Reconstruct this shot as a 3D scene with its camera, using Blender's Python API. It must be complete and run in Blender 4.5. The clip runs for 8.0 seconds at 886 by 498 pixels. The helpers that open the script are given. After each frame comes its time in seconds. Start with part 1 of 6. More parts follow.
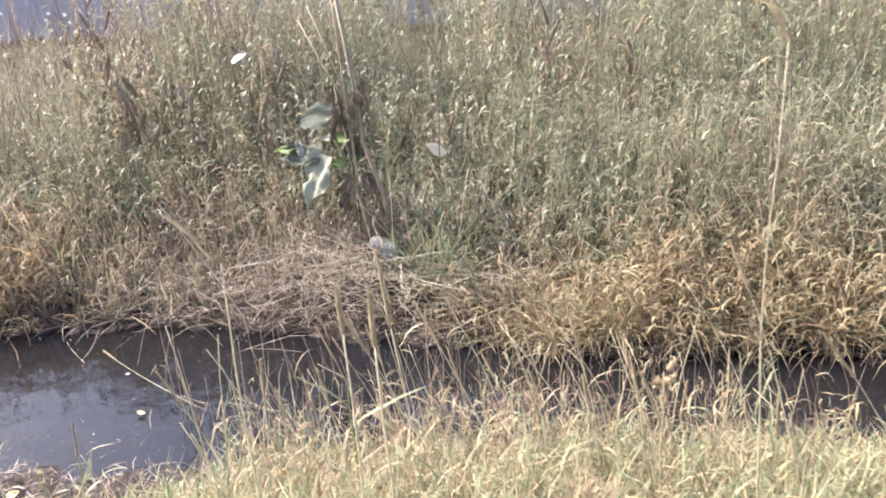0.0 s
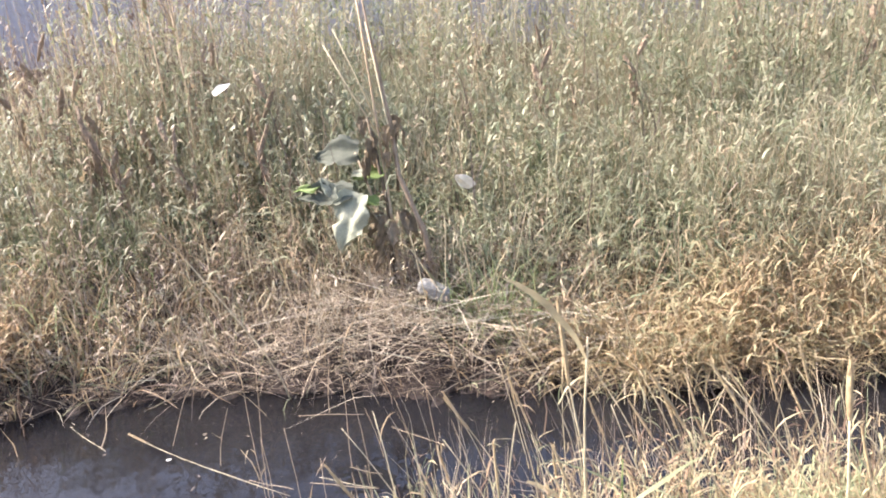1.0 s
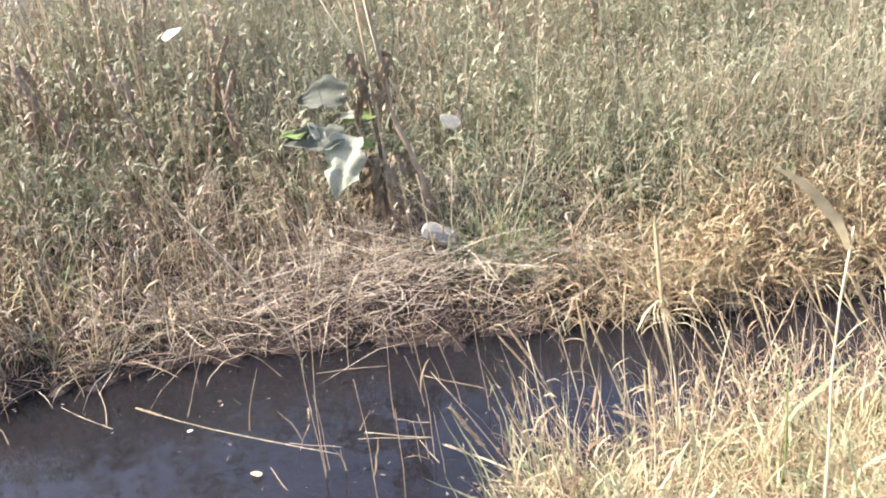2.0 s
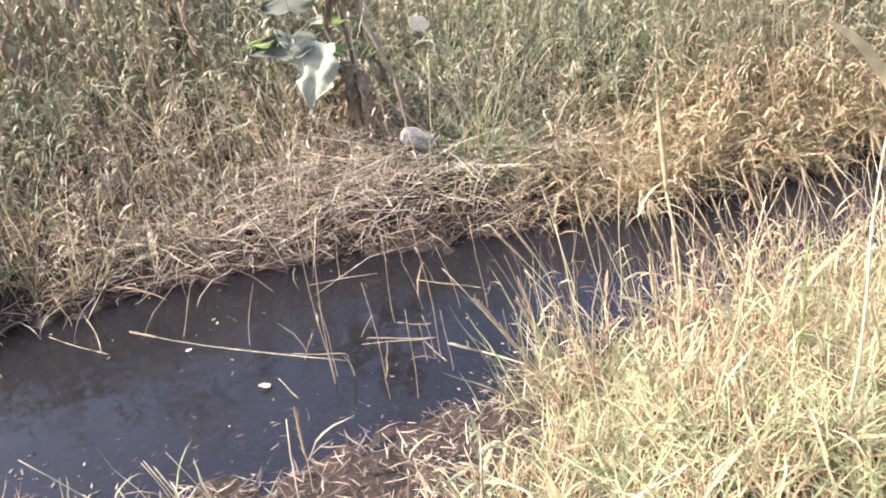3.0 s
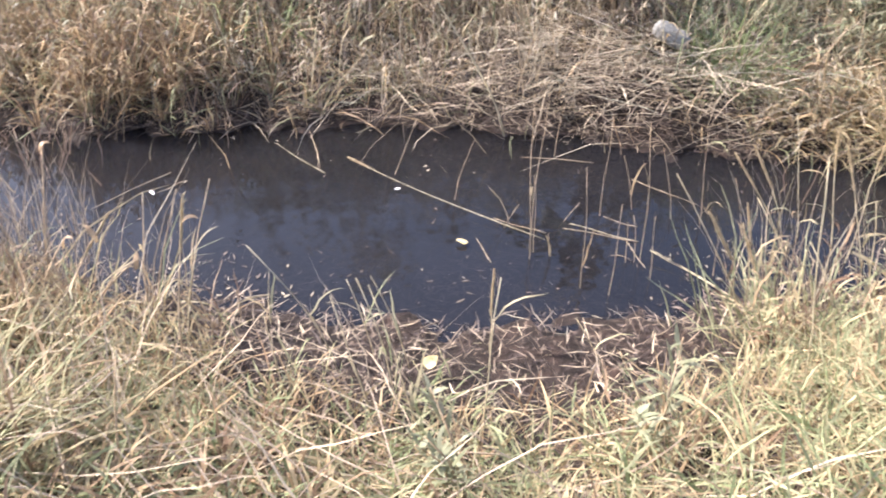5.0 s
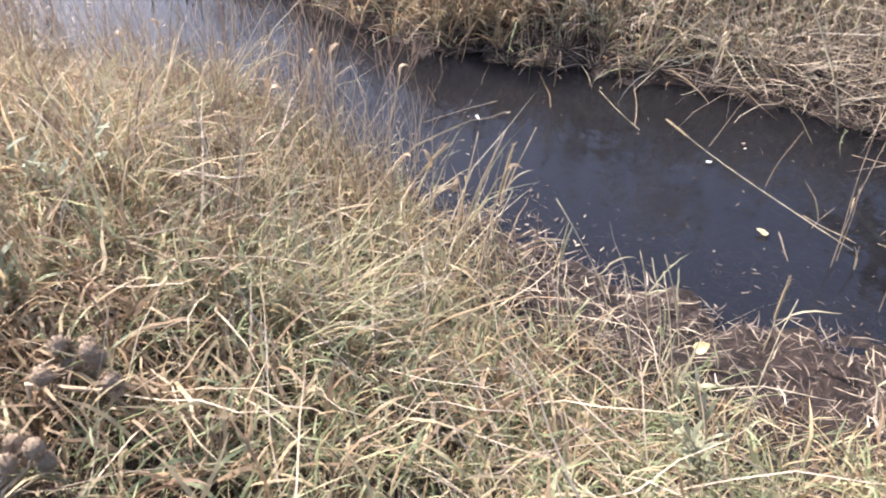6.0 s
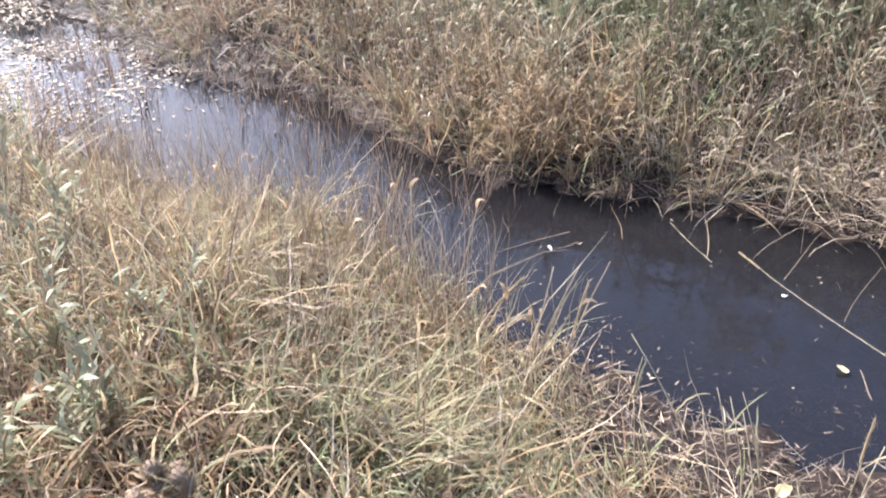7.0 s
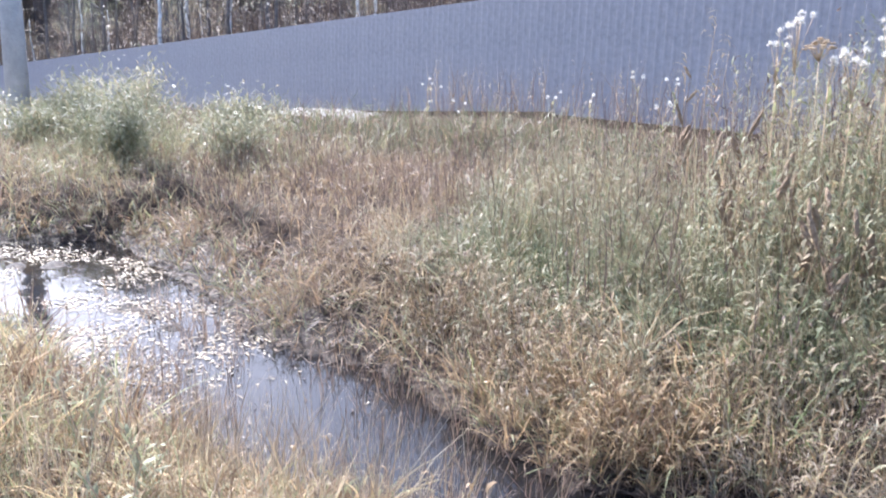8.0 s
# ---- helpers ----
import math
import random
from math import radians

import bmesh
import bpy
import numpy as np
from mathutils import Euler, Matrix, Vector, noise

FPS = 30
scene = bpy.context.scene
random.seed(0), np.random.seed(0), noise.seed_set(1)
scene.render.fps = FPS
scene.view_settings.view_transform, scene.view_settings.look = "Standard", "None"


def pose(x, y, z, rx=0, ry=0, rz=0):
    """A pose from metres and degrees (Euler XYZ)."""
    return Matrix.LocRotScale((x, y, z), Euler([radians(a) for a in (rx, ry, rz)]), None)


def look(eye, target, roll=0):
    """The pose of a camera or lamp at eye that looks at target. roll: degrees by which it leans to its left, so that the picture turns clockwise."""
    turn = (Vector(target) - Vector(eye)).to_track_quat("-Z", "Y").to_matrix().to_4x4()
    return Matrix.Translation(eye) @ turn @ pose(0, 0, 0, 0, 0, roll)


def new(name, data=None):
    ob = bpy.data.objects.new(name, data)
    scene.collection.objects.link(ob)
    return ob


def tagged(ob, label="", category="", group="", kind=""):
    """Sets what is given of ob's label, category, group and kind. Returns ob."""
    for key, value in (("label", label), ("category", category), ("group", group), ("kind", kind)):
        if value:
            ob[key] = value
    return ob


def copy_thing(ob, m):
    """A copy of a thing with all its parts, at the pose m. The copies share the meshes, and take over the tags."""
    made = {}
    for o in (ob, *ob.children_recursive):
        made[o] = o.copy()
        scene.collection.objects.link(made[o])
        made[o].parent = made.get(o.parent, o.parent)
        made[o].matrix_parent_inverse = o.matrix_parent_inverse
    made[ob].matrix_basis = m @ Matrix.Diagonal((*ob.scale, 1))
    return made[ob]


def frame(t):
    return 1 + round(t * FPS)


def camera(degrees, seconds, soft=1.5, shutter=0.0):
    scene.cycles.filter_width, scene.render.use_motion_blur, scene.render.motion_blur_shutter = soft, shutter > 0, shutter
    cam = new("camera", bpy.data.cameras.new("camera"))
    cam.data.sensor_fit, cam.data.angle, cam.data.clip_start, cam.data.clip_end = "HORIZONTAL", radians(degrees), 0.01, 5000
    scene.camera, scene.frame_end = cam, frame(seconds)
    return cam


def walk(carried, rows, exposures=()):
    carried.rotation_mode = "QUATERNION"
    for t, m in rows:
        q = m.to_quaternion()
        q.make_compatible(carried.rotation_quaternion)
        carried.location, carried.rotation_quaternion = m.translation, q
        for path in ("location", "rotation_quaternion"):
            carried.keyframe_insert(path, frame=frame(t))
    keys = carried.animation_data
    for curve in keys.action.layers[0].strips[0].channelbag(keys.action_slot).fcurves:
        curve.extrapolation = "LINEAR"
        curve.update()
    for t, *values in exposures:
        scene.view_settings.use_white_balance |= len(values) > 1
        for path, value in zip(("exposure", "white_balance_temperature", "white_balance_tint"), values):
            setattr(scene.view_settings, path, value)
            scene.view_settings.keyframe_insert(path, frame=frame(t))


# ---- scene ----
cam = camera(56.0, 8.0, soft=1.9, shutter=0.12)
PATH = [
    (0, (0.482, -0.019, 1.779), (0.19, 1.848, 1.125), -4.0),
    (0.5, (-0.036, 0.201, 1.775), (-0.181, 2.09, 1.136), -3.8),
    (1, (-0.516, 0.289, 1.789), (-0.461, 2.192, 1.174), -4.1),
    (1.2, (-0.616, 0.333, 1.734), (-0.507, 2.239, 1.138), -4.9),
    (2.3, (-1.252, 0.513, 1.68), (-0.878, 2.314, 0.896), -4.4),
    (2.5, (-1.292, 0.521, 1.665), (-0.915, 2.305, 0.845), -4.5),
    (3, (-1.283, 0.522, 1.642), (-0.855, 2.25, 0.732), -6.9),
    (3.5, (-1.241, 0.511, 1.665), (-0.707, 2.157, 0.662), -8.1),
    (4, (-1.266, 0.516, 1.671), (-0.731, 2.131, 0.619), -6.4),
    (4.5, (-1.309, 0.543, 1.62), (-1.029, 2.207, 0.546), -3.3),
    (5, (-1.409, 0.552, 1.61), (-1.418, 2.205, 0.485), 1.0),
    (5.2, (-1.48, 0.551, 1.631), (-1.588, 2.177, 0.471), 2.8),
    (6.3, (-1.461, 0.46, 1.819), (-2.187, 1.802, 0.527), -1.1),
    (6.5, (-1.479, 0.449, 1.831), (-2.234, 1.797, 0.561), -1.3),
    (7, (-1.479, 0.449, 1.847), (-2.304, 1.934, 0.792), -1.6),
    (7.5, (-1.5, 0.45, 1.885), (-2.422, 2.051, 1.118), -0.2),
    (7.7, (-1.513, 0.451, 1.922), (-2.488, 2.07, 1.269), 0.5),
    (8, (-1.537, 0.436, 1.947), (-2.627, 2.048, 1.485), 1.6),
]
walk(cam, [(t, look(eye, target, roll)) for t, eye, target, roll in PATH], exposures=[
    (0, 2.12, 6180, 17), (0.5, 2.24, 6340, 17), (1, 2.3, 6360, 17), (2.5, 2.32, 6280, 17), (3, 2.31, 6320, 17), (3.5, 2.17, 6330, 17), (4.5, 2.0, 6270, 17), (5, 2.11, 6180, 17), (6.5, 1.92, 6040, 16), (7, 1.98, 5940, 16), (7.5, 2.12, 5720, 16), (8, 2.12, 5670, 14)])

# ---- light: low autumn sun ahead and to the side, clear hazy sky ----
SUN_AZ, SUN_EL = 74.0, 42.0
world = bpy.data.worlds.new("world")
scene.world = world
world.use_nodes = True
wn = world.node_tree.nodes
sky = wn.new("ShaderNodeTexSky")
sky.sky_type = "NISHITA"
sky.sun_disc = False
sky.sun_elevation, sky.sun_rotation = radians(SUN_EL), radians(-SUN_AZ)
sky.dust_density, sky.air_density = 3.0, 0.8
wn["Background"].inputs["Strength"].default_value = 0.15
world.node_tree.links.new(sky.outputs["Color"], wn["Background"].inputs["Color"])
sun_data = bpy.data.lights.new("sun", "SUN")
sun_data.energy, sun_data.angle, sun_data.color = 3.7, radians(0.5), (1.0, 0.95, 0.88)
sun = new("sun", sun_data)
sun_way = Vector((-math.sin(radians(SUN_AZ)) * math.cos(radians(SUN_EL)), math.cos(radians(SUN_AZ)) * math.cos(radians(SUN_EL)), math.sin(radians(SUN_EL))))
sun.matrix_world = look(sun_way * 40, (0, 0, 0))

# ---- materials ----
def material(name):
    m = bpy.data.materials.new(name)
    m.use_nodes = True
    n, l = m.node_tree.nodes, m.node_tree.links
    return m, n, l, n["Principled BSDF"]


def ramp_of(n, stops):
    r = n.new("ShaderNodeValToRGB")
    e = r.color_ramp.elements
    while len(e) < len(stops):
        e.new(0.5)
    for el, (p, c) in zip(e, stops):
        el.position, el.color = p, (*c, 1)
    return r


def noise_of(n, l, scale, detail=5.0, rough=0.6, coords=None):
    t = n.new("ShaderNodeTexNoise")
    t.inputs["Scale"].default_value, t.inputs["Detail"].default_value, t.inputs["Roughness"].default_value = scale, detail, rough
    if coords is None:
        coords = n.new("ShaderNodeTexCoord").outputs["Object"]
    l.new(coords, t.inputs["Vector"])
    return t


def bump_of(n, l, height, strength, distance, target):
    b = n.new("ShaderNodeBump")
    b.inputs["Strength"].default_value, b.inputs["Distance"].default_value = strength, distance
    l.new(height, b.inputs["Height"])
    l.new(b.outputs["Normal"], target.inputs["Normal"])
    return b


def mix_rgb(n, l, fac, a, b, mode="MIX"):
    x = n.new("ShaderNodeMix")
    x.data_type, x.blend_type = "RGBA", mode
    for sock, v in ((x.inputs[0], fac), (x.inputs[6], a), (x.inputs[7], b)):
        if isinstance(v, (int, float)):
            sock.default_value = v
        elif isinstance(v, tuple):
            sock.default_value = (*v, 1)
        else:
            l.new(v, sock)
    return x.outputs[2]


# tone of dead and living blades: black-brown, russet, gold, straw, grey-green, olive
BLADE_STOPS = [(0.0, (0.095, 0.066, 0.05)), (0.2, (0.255, 0.175, 0.13)), (0.4, (0.45, 0.315, 0.172)), (0.6, (0.435, 0.36, 0.21)),
               (0.8, (0.36, 0.355, 0.2)), (1.0, (0.2, 0.215, 0.105))]
# rotted reeds and litter: black-brown to pinkish grey
REED_STOPS = [(0.0, (0.07, 0.05, 0.043)), (0.2, (0.195, 0.145, 0.105)), (0.4, (0.37, 0.29, 0.205)), (0.6, (0.5, 0.405, 0.27)),
              (0.8, (0.55, 0.465, 0.34)), (1.0, (0.3, 0.3, 0.22))]


def blade_material(name, through_light=0.3, rough=0.48, stops=BLADE_STOPS, gloss=0.25):
    """Blades coloured by their tone, with a shade of their own each and light passing through."""
    m, n, l, p = material(name)
    a = n.new("ShaderNodeAttribute")
    a.attribute_name = "tone"
    r = ramp_of(n, stops)
    l.new(a.outputs["Fac"], r.inputs["Fac"])
    g = n.new("ShaderNodeNewGeometry")
    v = n.new("ShaderNodeMapRange")
    v.inputs["To Min"].default_value, v.inputs["To Max"].default_value = 0.68, 1.02
    l.new(g.outputs["Random Per Island"], v.inputs["Value"])
    spots = noise_of(n, l, 45, 3)
    w = n.new("ShaderNodeMapRange")
    w.inputs["From Min"].default_value, w.inputs["From Max"].default_value = 0.35, 0.7
    w.inputs["To Min"].default_value, w.inputs["To Max"].default_value = 0.8, 1.12
    l.new(spots.outputs["Fac"], w.inputs["Value"])
    mul = n.new("ShaderNodeMath")
    mul.operation = "MULTIPLY"
    l.new(v.outputs["Result"], mul.inputs[0])
    l.new(w.outputs["Result"], mul.inputs[1])
    hs = n.new("ShaderNodeHueSaturation")
    l.new(r.outputs["Color"], hs.inputs["Color"])
    l.new(mul.outputs["Value"], hs.inputs["Value"])
    l.new(hs.outputs["Color"], p.inputs["Base Color"])
    p.inputs["Roughness"].default_value = rough
    p.inputs["Specular IOR Level"].default_value = gloss
    tr = n.new("ShaderNodeBsdfTranslucent")
    l.new(hs.outputs["Color"], tr.inputs["Color"])
    mx = n.new("ShaderNodeMixShader")
    mx.inputs[0].default_value = through_light
    l.new(p.outputs["BSDF"], mx.inputs[1])
    l.new(tr.outputs["BSDF"], mx.inputs[2])
    l.new(mx.outputs["Shader"], n["Material Output"].inputs["Surface"])
    return m


def plain_material(name, low, high, scale=8.0, rough=0.7, bump=0.3, distance=0.004, metal=0.0, spread=0.25, through_light=0.0):
    m, n, l, p = material(name)
    t = noise_of(n, l, scale, 6)
    fine = noise_of(n, l, scale * 9, 3)
    r = ramp_of(n, [(0.5 - spread, low), (0.5 + spread, high)])
    l.new(t.outputs["Fac"], r.inputs["Fac"])
    c = mix_rgb(n, l, 0.35, r.outputs["Color"], fine.outputs["Fac"], "OVERLAY")
    l.new(c, p.inputs["Base Color"])
    p.inputs["Roughness"].default_value, p.inputs["Metallic"].default_value = rough, metal
    p.inputs["Specular IOR Level"].default_value = 0.25
    bump_of(n, l, fine.outputs["Fac"], bump, distance, p)
    if through_light:
        tr = n.new("ShaderNodeBsdfTranslucent")
        l.new(c, tr.inputs["Color"])
        mx = n.new("ShaderNodeMixShader")
        mx.inputs[0].default_value = through_light
        l.new(p.outputs["BSDF"], mx.inputs[1])
        l.new(tr.outputs["BSDF"], mx.inputs[2])
        l.new(mx.outputs["Shader"], n["Material Output"].inputs["Surface"])
    return m


M_BLADE = blade_material("grass_blade", 0.33)
# lodged grass of the near bank: yellower
NEAR_STOPS = [(0.0, (0.09, 0.06, 0.042)), (0.2, (0.235, 0.145, 0.088)), (0.4, (0.46, 0.33, 0.19)), (0.6, (0.475, 0.39, 0.22)), (0.8, (0.39, 0.395, 0.22)), (1.0, (0.22, 0.255, 0.12))]
FRESH_STOPS = [(0.0, (0.15, 0.215, 0.075)), (0.5, (0.27, 0.34, 0.14)), (1.0, (0.38, 0.42, 0.22))]
M_FRESH = blade_material("fresh_blade", 0.4, 0.5, FRESH_STOPS)
M_STRAW = blade_material("straw_blade", 0.4, 0.58, NEAR_STOPS)
M_REED = blade_material("dry_reed", 0.15, 0.55, REED_STOPS)
# rank meadow weeds: purple-brown, grey straw, grey-green, dull green, with waxy leaves
MEADOW_STOPS = [(0.0, (0.1, 0.07, 0.06)), (0.2, (0.225, 0.16, 0.122)), (0.4, (0.41, 0.3, 0.18)), (0.6, (0.39, 0.338, 0.215)), (0.8, (0.305, 0.305, 0.185)), (1.0, (0.16, 0.18, 0.092))]
M_LEAF = blade_material("weed_leaf", 0.33, 0.52, MEADOW_STOPS, 0.28)


def ground_material():
    """Dark wet mud by the water, crumbly brown soil with dead thatch above it."""
    m, n, l, p = material("soil")
    co = n.new("ShaderNodeTexCoord")
    sep = n.new("ShaderNodeSeparateXYZ")
    l.new(co.outputs["Object"], sep.inputs[0])
    big = noise_of(n, l, 2.2, 5, coords=co.outputs["Object"])
    mid = noise_of(n, l, 14, 6, coords=co.outputs["Object"])
    fine = noise_of(n, l, 90, 5, 0.7, coords=co.outputs["Object"])
    soil = ramp_of(n, [(0.3, (0.035, 0.026, 0.02)), (0.55, (0.085, 0.062, 0.042)), (0.72, (0.17, 0.13, 0.085))])
    l.new(mid.outputs["Fac"], soil.inputs["Fac"])
    mud = ramp_of(n, [(0.35, (0.016, 0.012, 0.01)), (0.55, (0.034, 0.024, 0.019)), (0.7, (0.06, 0.038, 0.028))])
    l.new(mid.outputs["Fac"], mud.inputs["Fac"])
    wet = n.new("ShaderNodeMapRange")
    wet.inputs["From Min"].default_value, wet.inputs["From Max"].default_value = 0.17, 0.3
    wet.inputs["To Min"].default_value, wet.inputs["To Max"].default_value = 1.0, 0.0
    add = n.new("ShaderNodeMath")
    add.operation = "MULTIPLY_ADD"
    l.new(big.outputs["Fac"], add.inputs[0])
    add.inputs[1].default_value = 0.1
    l.new(sep.outputs["Z"], add.inputs[2])
    l.new(add.outputs["Value"], wet.inputs["Value"])
    l.new(mix_rgb(n, l, wet.outputs["Result"], soil.outputs["Color"], mud.outputs["Color"]), p.inputs["Base Color"])
    rg = n.new("ShaderNodeMapRange")
    rg.inputs["To Min"].default_value, rg.inputs["To Max"].default_value = 0.95, 0.5
    l.new(wet.outputs["Result"], rg.inputs["Value"])
    l.new(rg.outputs["Result"], p.inputs["Roughness"])
    p.inputs["Specular IOR Level"].default_value = 0.12
    h = mix_rgb(n, l, 0.5, mid.outputs["Fac"], fine.outputs["Fac"])
    bump_of(n, l, h, 0.9, 0.03, p)
    return m


def water_material():
    """Still, murky ditch water: a tinted clear body with a Fresnel gloss and faint ripples."""
    m, n, l, p = material("ditch_water")
    body = n.new("ShaderNodeBsdfTransparent")
    co = n.new("ShaderNodeTexCoord")
    silt = noise_of(n, l, 1.1, 8, coords=co.outputs["Object"])
    tint = ramp_of(n, [(0.35, (0.09, 0.075, 0.07)), (0.65, (0.3, 0.245, 0.215))])
    l.new(silt.outputs["Fac"], tint.inputs["Fac"])
    l.new(tint.outputs["Color"], body.inputs["Color"])
    murk = n.new("ShaderNodeBsdfDiffuse")
    murk.inputs["Color"].default_value = (0.0165, 0.0163, 0.0185, 1)
    depth = n.new("ShaderNodeMixShader")
    cloudy = n.new("ShaderNodeMapRange")
    cloudy.inputs["From Min"].default_value, cloudy.inputs["From Max"].default_value = 0.35, 0.65
    cloudy.inputs["To Min"].default_value, cloudy.inputs["To Max"].default_value = 0.4, 0.62
    l.new(silt.outputs["Fac"], cloudy.inputs["Value"])
    l.new(cloudy.outputs["Result"], depth.inputs[0])
    l.new(body.outputs["BSDF"], depth.inputs[1])
    l.new(murk.outputs["BSDF"], depth.inputs[2])
    gloss = n.new("ShaderNodeBsdfGlossy")
    gloss.inputs["Roughness"].default_value = 0.02
    fr = n.new("ShaderNodeFresnel")
    fr.inputs["IOR"].default_value = 1.33
    mx = n.new("ShaderNodeMixShader")
    l.new(fr.outputs["Fac"], mx.inputs[0])
    l.new(depth.outputs["Shader"], mx.inputs[1])
    l.new(gloss.outputs["BSDF"], mx.inputs[2])
    ripple = noise_of(n, l, 5.0, 3, 0.5, coords=co.outputs["Object"])
    b = bump_of(n, l, ripple.outputs["Fac"], 0.25, 0.02, gloss)
    l.new(mx.outputs["Shader"], n["Material Output"].inputs["Surface"])
    return m


M_SOIL = ground_material()
M_WATER = water_material()
M_FENCE = plain_material("grey_coated_sheet", (0.215, 0.215, 0.236), (0.255, 0.255, 0.276), 1.2, 0.45, 0.1, 0.002)
M_POST = plain_material("galvanised_post", (0.2, 0.21, 0.22), (0.32, 0.33, 0.34), 6, 0.5, 0.2, 0.002, 0.5)
M_CONCRETE = plain_material("pole_concrete", (0.3, 0.3, 0.3), (0.48, 0.47, 0.46), 5, 0.85, 0.5, 0.006)
M_BARK = plain_material("grey_bark", (0.07, 0.06, 0.055), (0.19, 0.165, 0.145), 4, 0.9, 0.9, 0.02)
M_BIRCH = plain_material("birch_bark", (0.25, 0.24, 0.23), (0.72, 0.7, 0.66), 3, 0.7, 0.4, 0.006, spread=0.12)
M_BURDOCK = plain_material("burdock_leaf", (0.21, 0.215, 0.15), (0.36, 0.36, 0.26), 14, 0.85, 0.7, 0.006, through_light=0.25)
M_GREENLEAF = plain_material("green_leaf", (0.13, 0.18, 0.05), (0.24, 0.31, 0.1), 14, 0.45, 0.5, 0.004, through_light=0.4)
# burdock leaf again, with shade put into the colour
M_SHADELEAF = plain_material("shade_tinted_leaf", (0.05, 0.055, 0.038), (0.12, 0.125, 0.092), 14, 0.85, 0.7, 0.006, through_light=0.15)
M_DEADLEAF = plain_material("withered_leaf", (0.1, 0.075, 0.045), (0.29, 0.215, 0.13), 18, 0.75, 0.9, 0.008, through_light=0.15)
M_STALK = plain_material("dry_stalk", (0.26, 0.18, 0.105), (0.48, 0.37, 0.235), 22, 0.6, 0.5, 0.003)
M_PALESTALK = plain_material("straw_stalk", (0.35, 0.28, 0.16), (0.52, 0.44, 0.28), 25, 0.55, 0.4, 0.002)
M_BROWNSTALK = plain_material("brown_stalk", (0.17, 0.12, 0.075), (0.34, 0.25, 0.165), 22, 0.65, 0.5, 0.003)
M_DARKSTALK = plain_material("dark_stalk", (0.055, 0.04, 0.026), (0.14, 0.1, 0.06), 25, 0.7, 0.5, 0.003)
M_FLUFF = plain_material("white_fluff", (0.6, 0.57, 0.51), (0.82, 0.8, 0.75), 40, 0.9, 0.6, 0.004, through_light=0.3)
M_SEED = plain_material("seed_head", (0.28, 0.2, 0.11), (0.5, 0.39, 0.22), 60, 0.75, 0.9, 0.004, through_light=0.15)
M_BURR = plain_material("brown_burr", (0.12, 0.083, 0.053), (0.35, 0.255, 0.165), 50, 0.8, 0.9, 0.006)
M_YELLOWLEAF = plain_material("yellow_leaf", (0.62, 0.48, 0.2), (0.78, 0.66, 0.38), 25, 0.55, 0.4, 0.002, through_light=0.35)
M_SLAB = plain_material("weathered_slab", (0.13, 0.12, 0.11), (0.24, 0.23, 0.21), 5, 0.9, 0.6, 0.006)
M_STONE = plain_material("pale_stone", (0.145, 0.139, 0.122), (0.24, 0.232, 0.207), 9, 0.85, 0.8, 0.01)

# ---- the lie of the land ----
NEAR_X = [-14, -7.5, -6.4, -5.6, -5.0, -4.5, -4.0, -3.5, -3.0, -2.7, -2.4, -2.1, -1.8, -1.3, -1.0, -0.75, -0.5, 0.1, 0.8, 1.6, 4]
NEAR_Y = [3.6, 3.34, 3.21, 3.17, 3.02, 2.95, 2.9, 3.0, 2.89, 2.76, 2.61, 2.54, 2.53, 2.48, 2.48, 2.55, 2.66, 2.74, 2.78, 2.72, 2.4]
FAR_X = [-14, -11, -10.1, -9.8, -9.4, -9.1, -8.9, -8.6, -8, -7.4, -6.5, -5.7, -5.2, -4.7, -4.3, -3.8, -3.3, -2.95, -2.55, -2.1, -1.6, -1.1, -0.8, -0.4, 0, 0.5, 1.0, 2, 5]
FAR_Y = [3.9, 4.1, 4.3, 4.5, 4.75, 5.1, 5.4, 5.35, 5.1, 4.9, 4.66, 4.27, 4.22, 4.29, 4.2, 4.0, 3.8, 3.69, 3.8, 3.88, 3.89, 3.84, 3.79, 3.67, 3.62, 3.57, 3.53, 3.52, 3.3]
rng = np.random.default_rng(7)


def near_edge(x):
    return np.interp(x, NEAR_X, NEAR_Y) + 0.02 * np.sin(x * 5.1) + 0.02 * np.sin(x * 11.7 + 1) + 0.015 * np.sin(x * 27.3)


def far_edge(x):
    return np.interp(x, FAR_X, FAR_Y) + 0.02 * np.sin(x * 4.3 + 2) + 0.025 * np.sin(x * 13.1) + 0.025 * np.sin(x * 23.7 + 1) * np.sin(x * 3.1) + 0.015 * np.sin(x * 41)


def fence_y(x):
    return 13.32 - (x + 10.1) * 0.248


def fence_z(x):
    return np.clip(0.78 + 0.069 * (x + 10.1), -2.5, 0.9)


def ease(a, b, v):
    s = np.clip((v - a) / (b - a), 0, 1)
    return s * s * (3 - 2 * s)


def wave(x, y):
    """Small hummocks."""
    return 0.5 * np.sin(x * 3.1 + 1.3 * np.sin(y * 2.3)) * np.sin(y * 2.7 + 0.8 * np.sin(x * 1.9)) + 0.3 * np.sin(x * 7.3 + y * 4.1) * np.sin(y * 6.7 - x * 3.3)


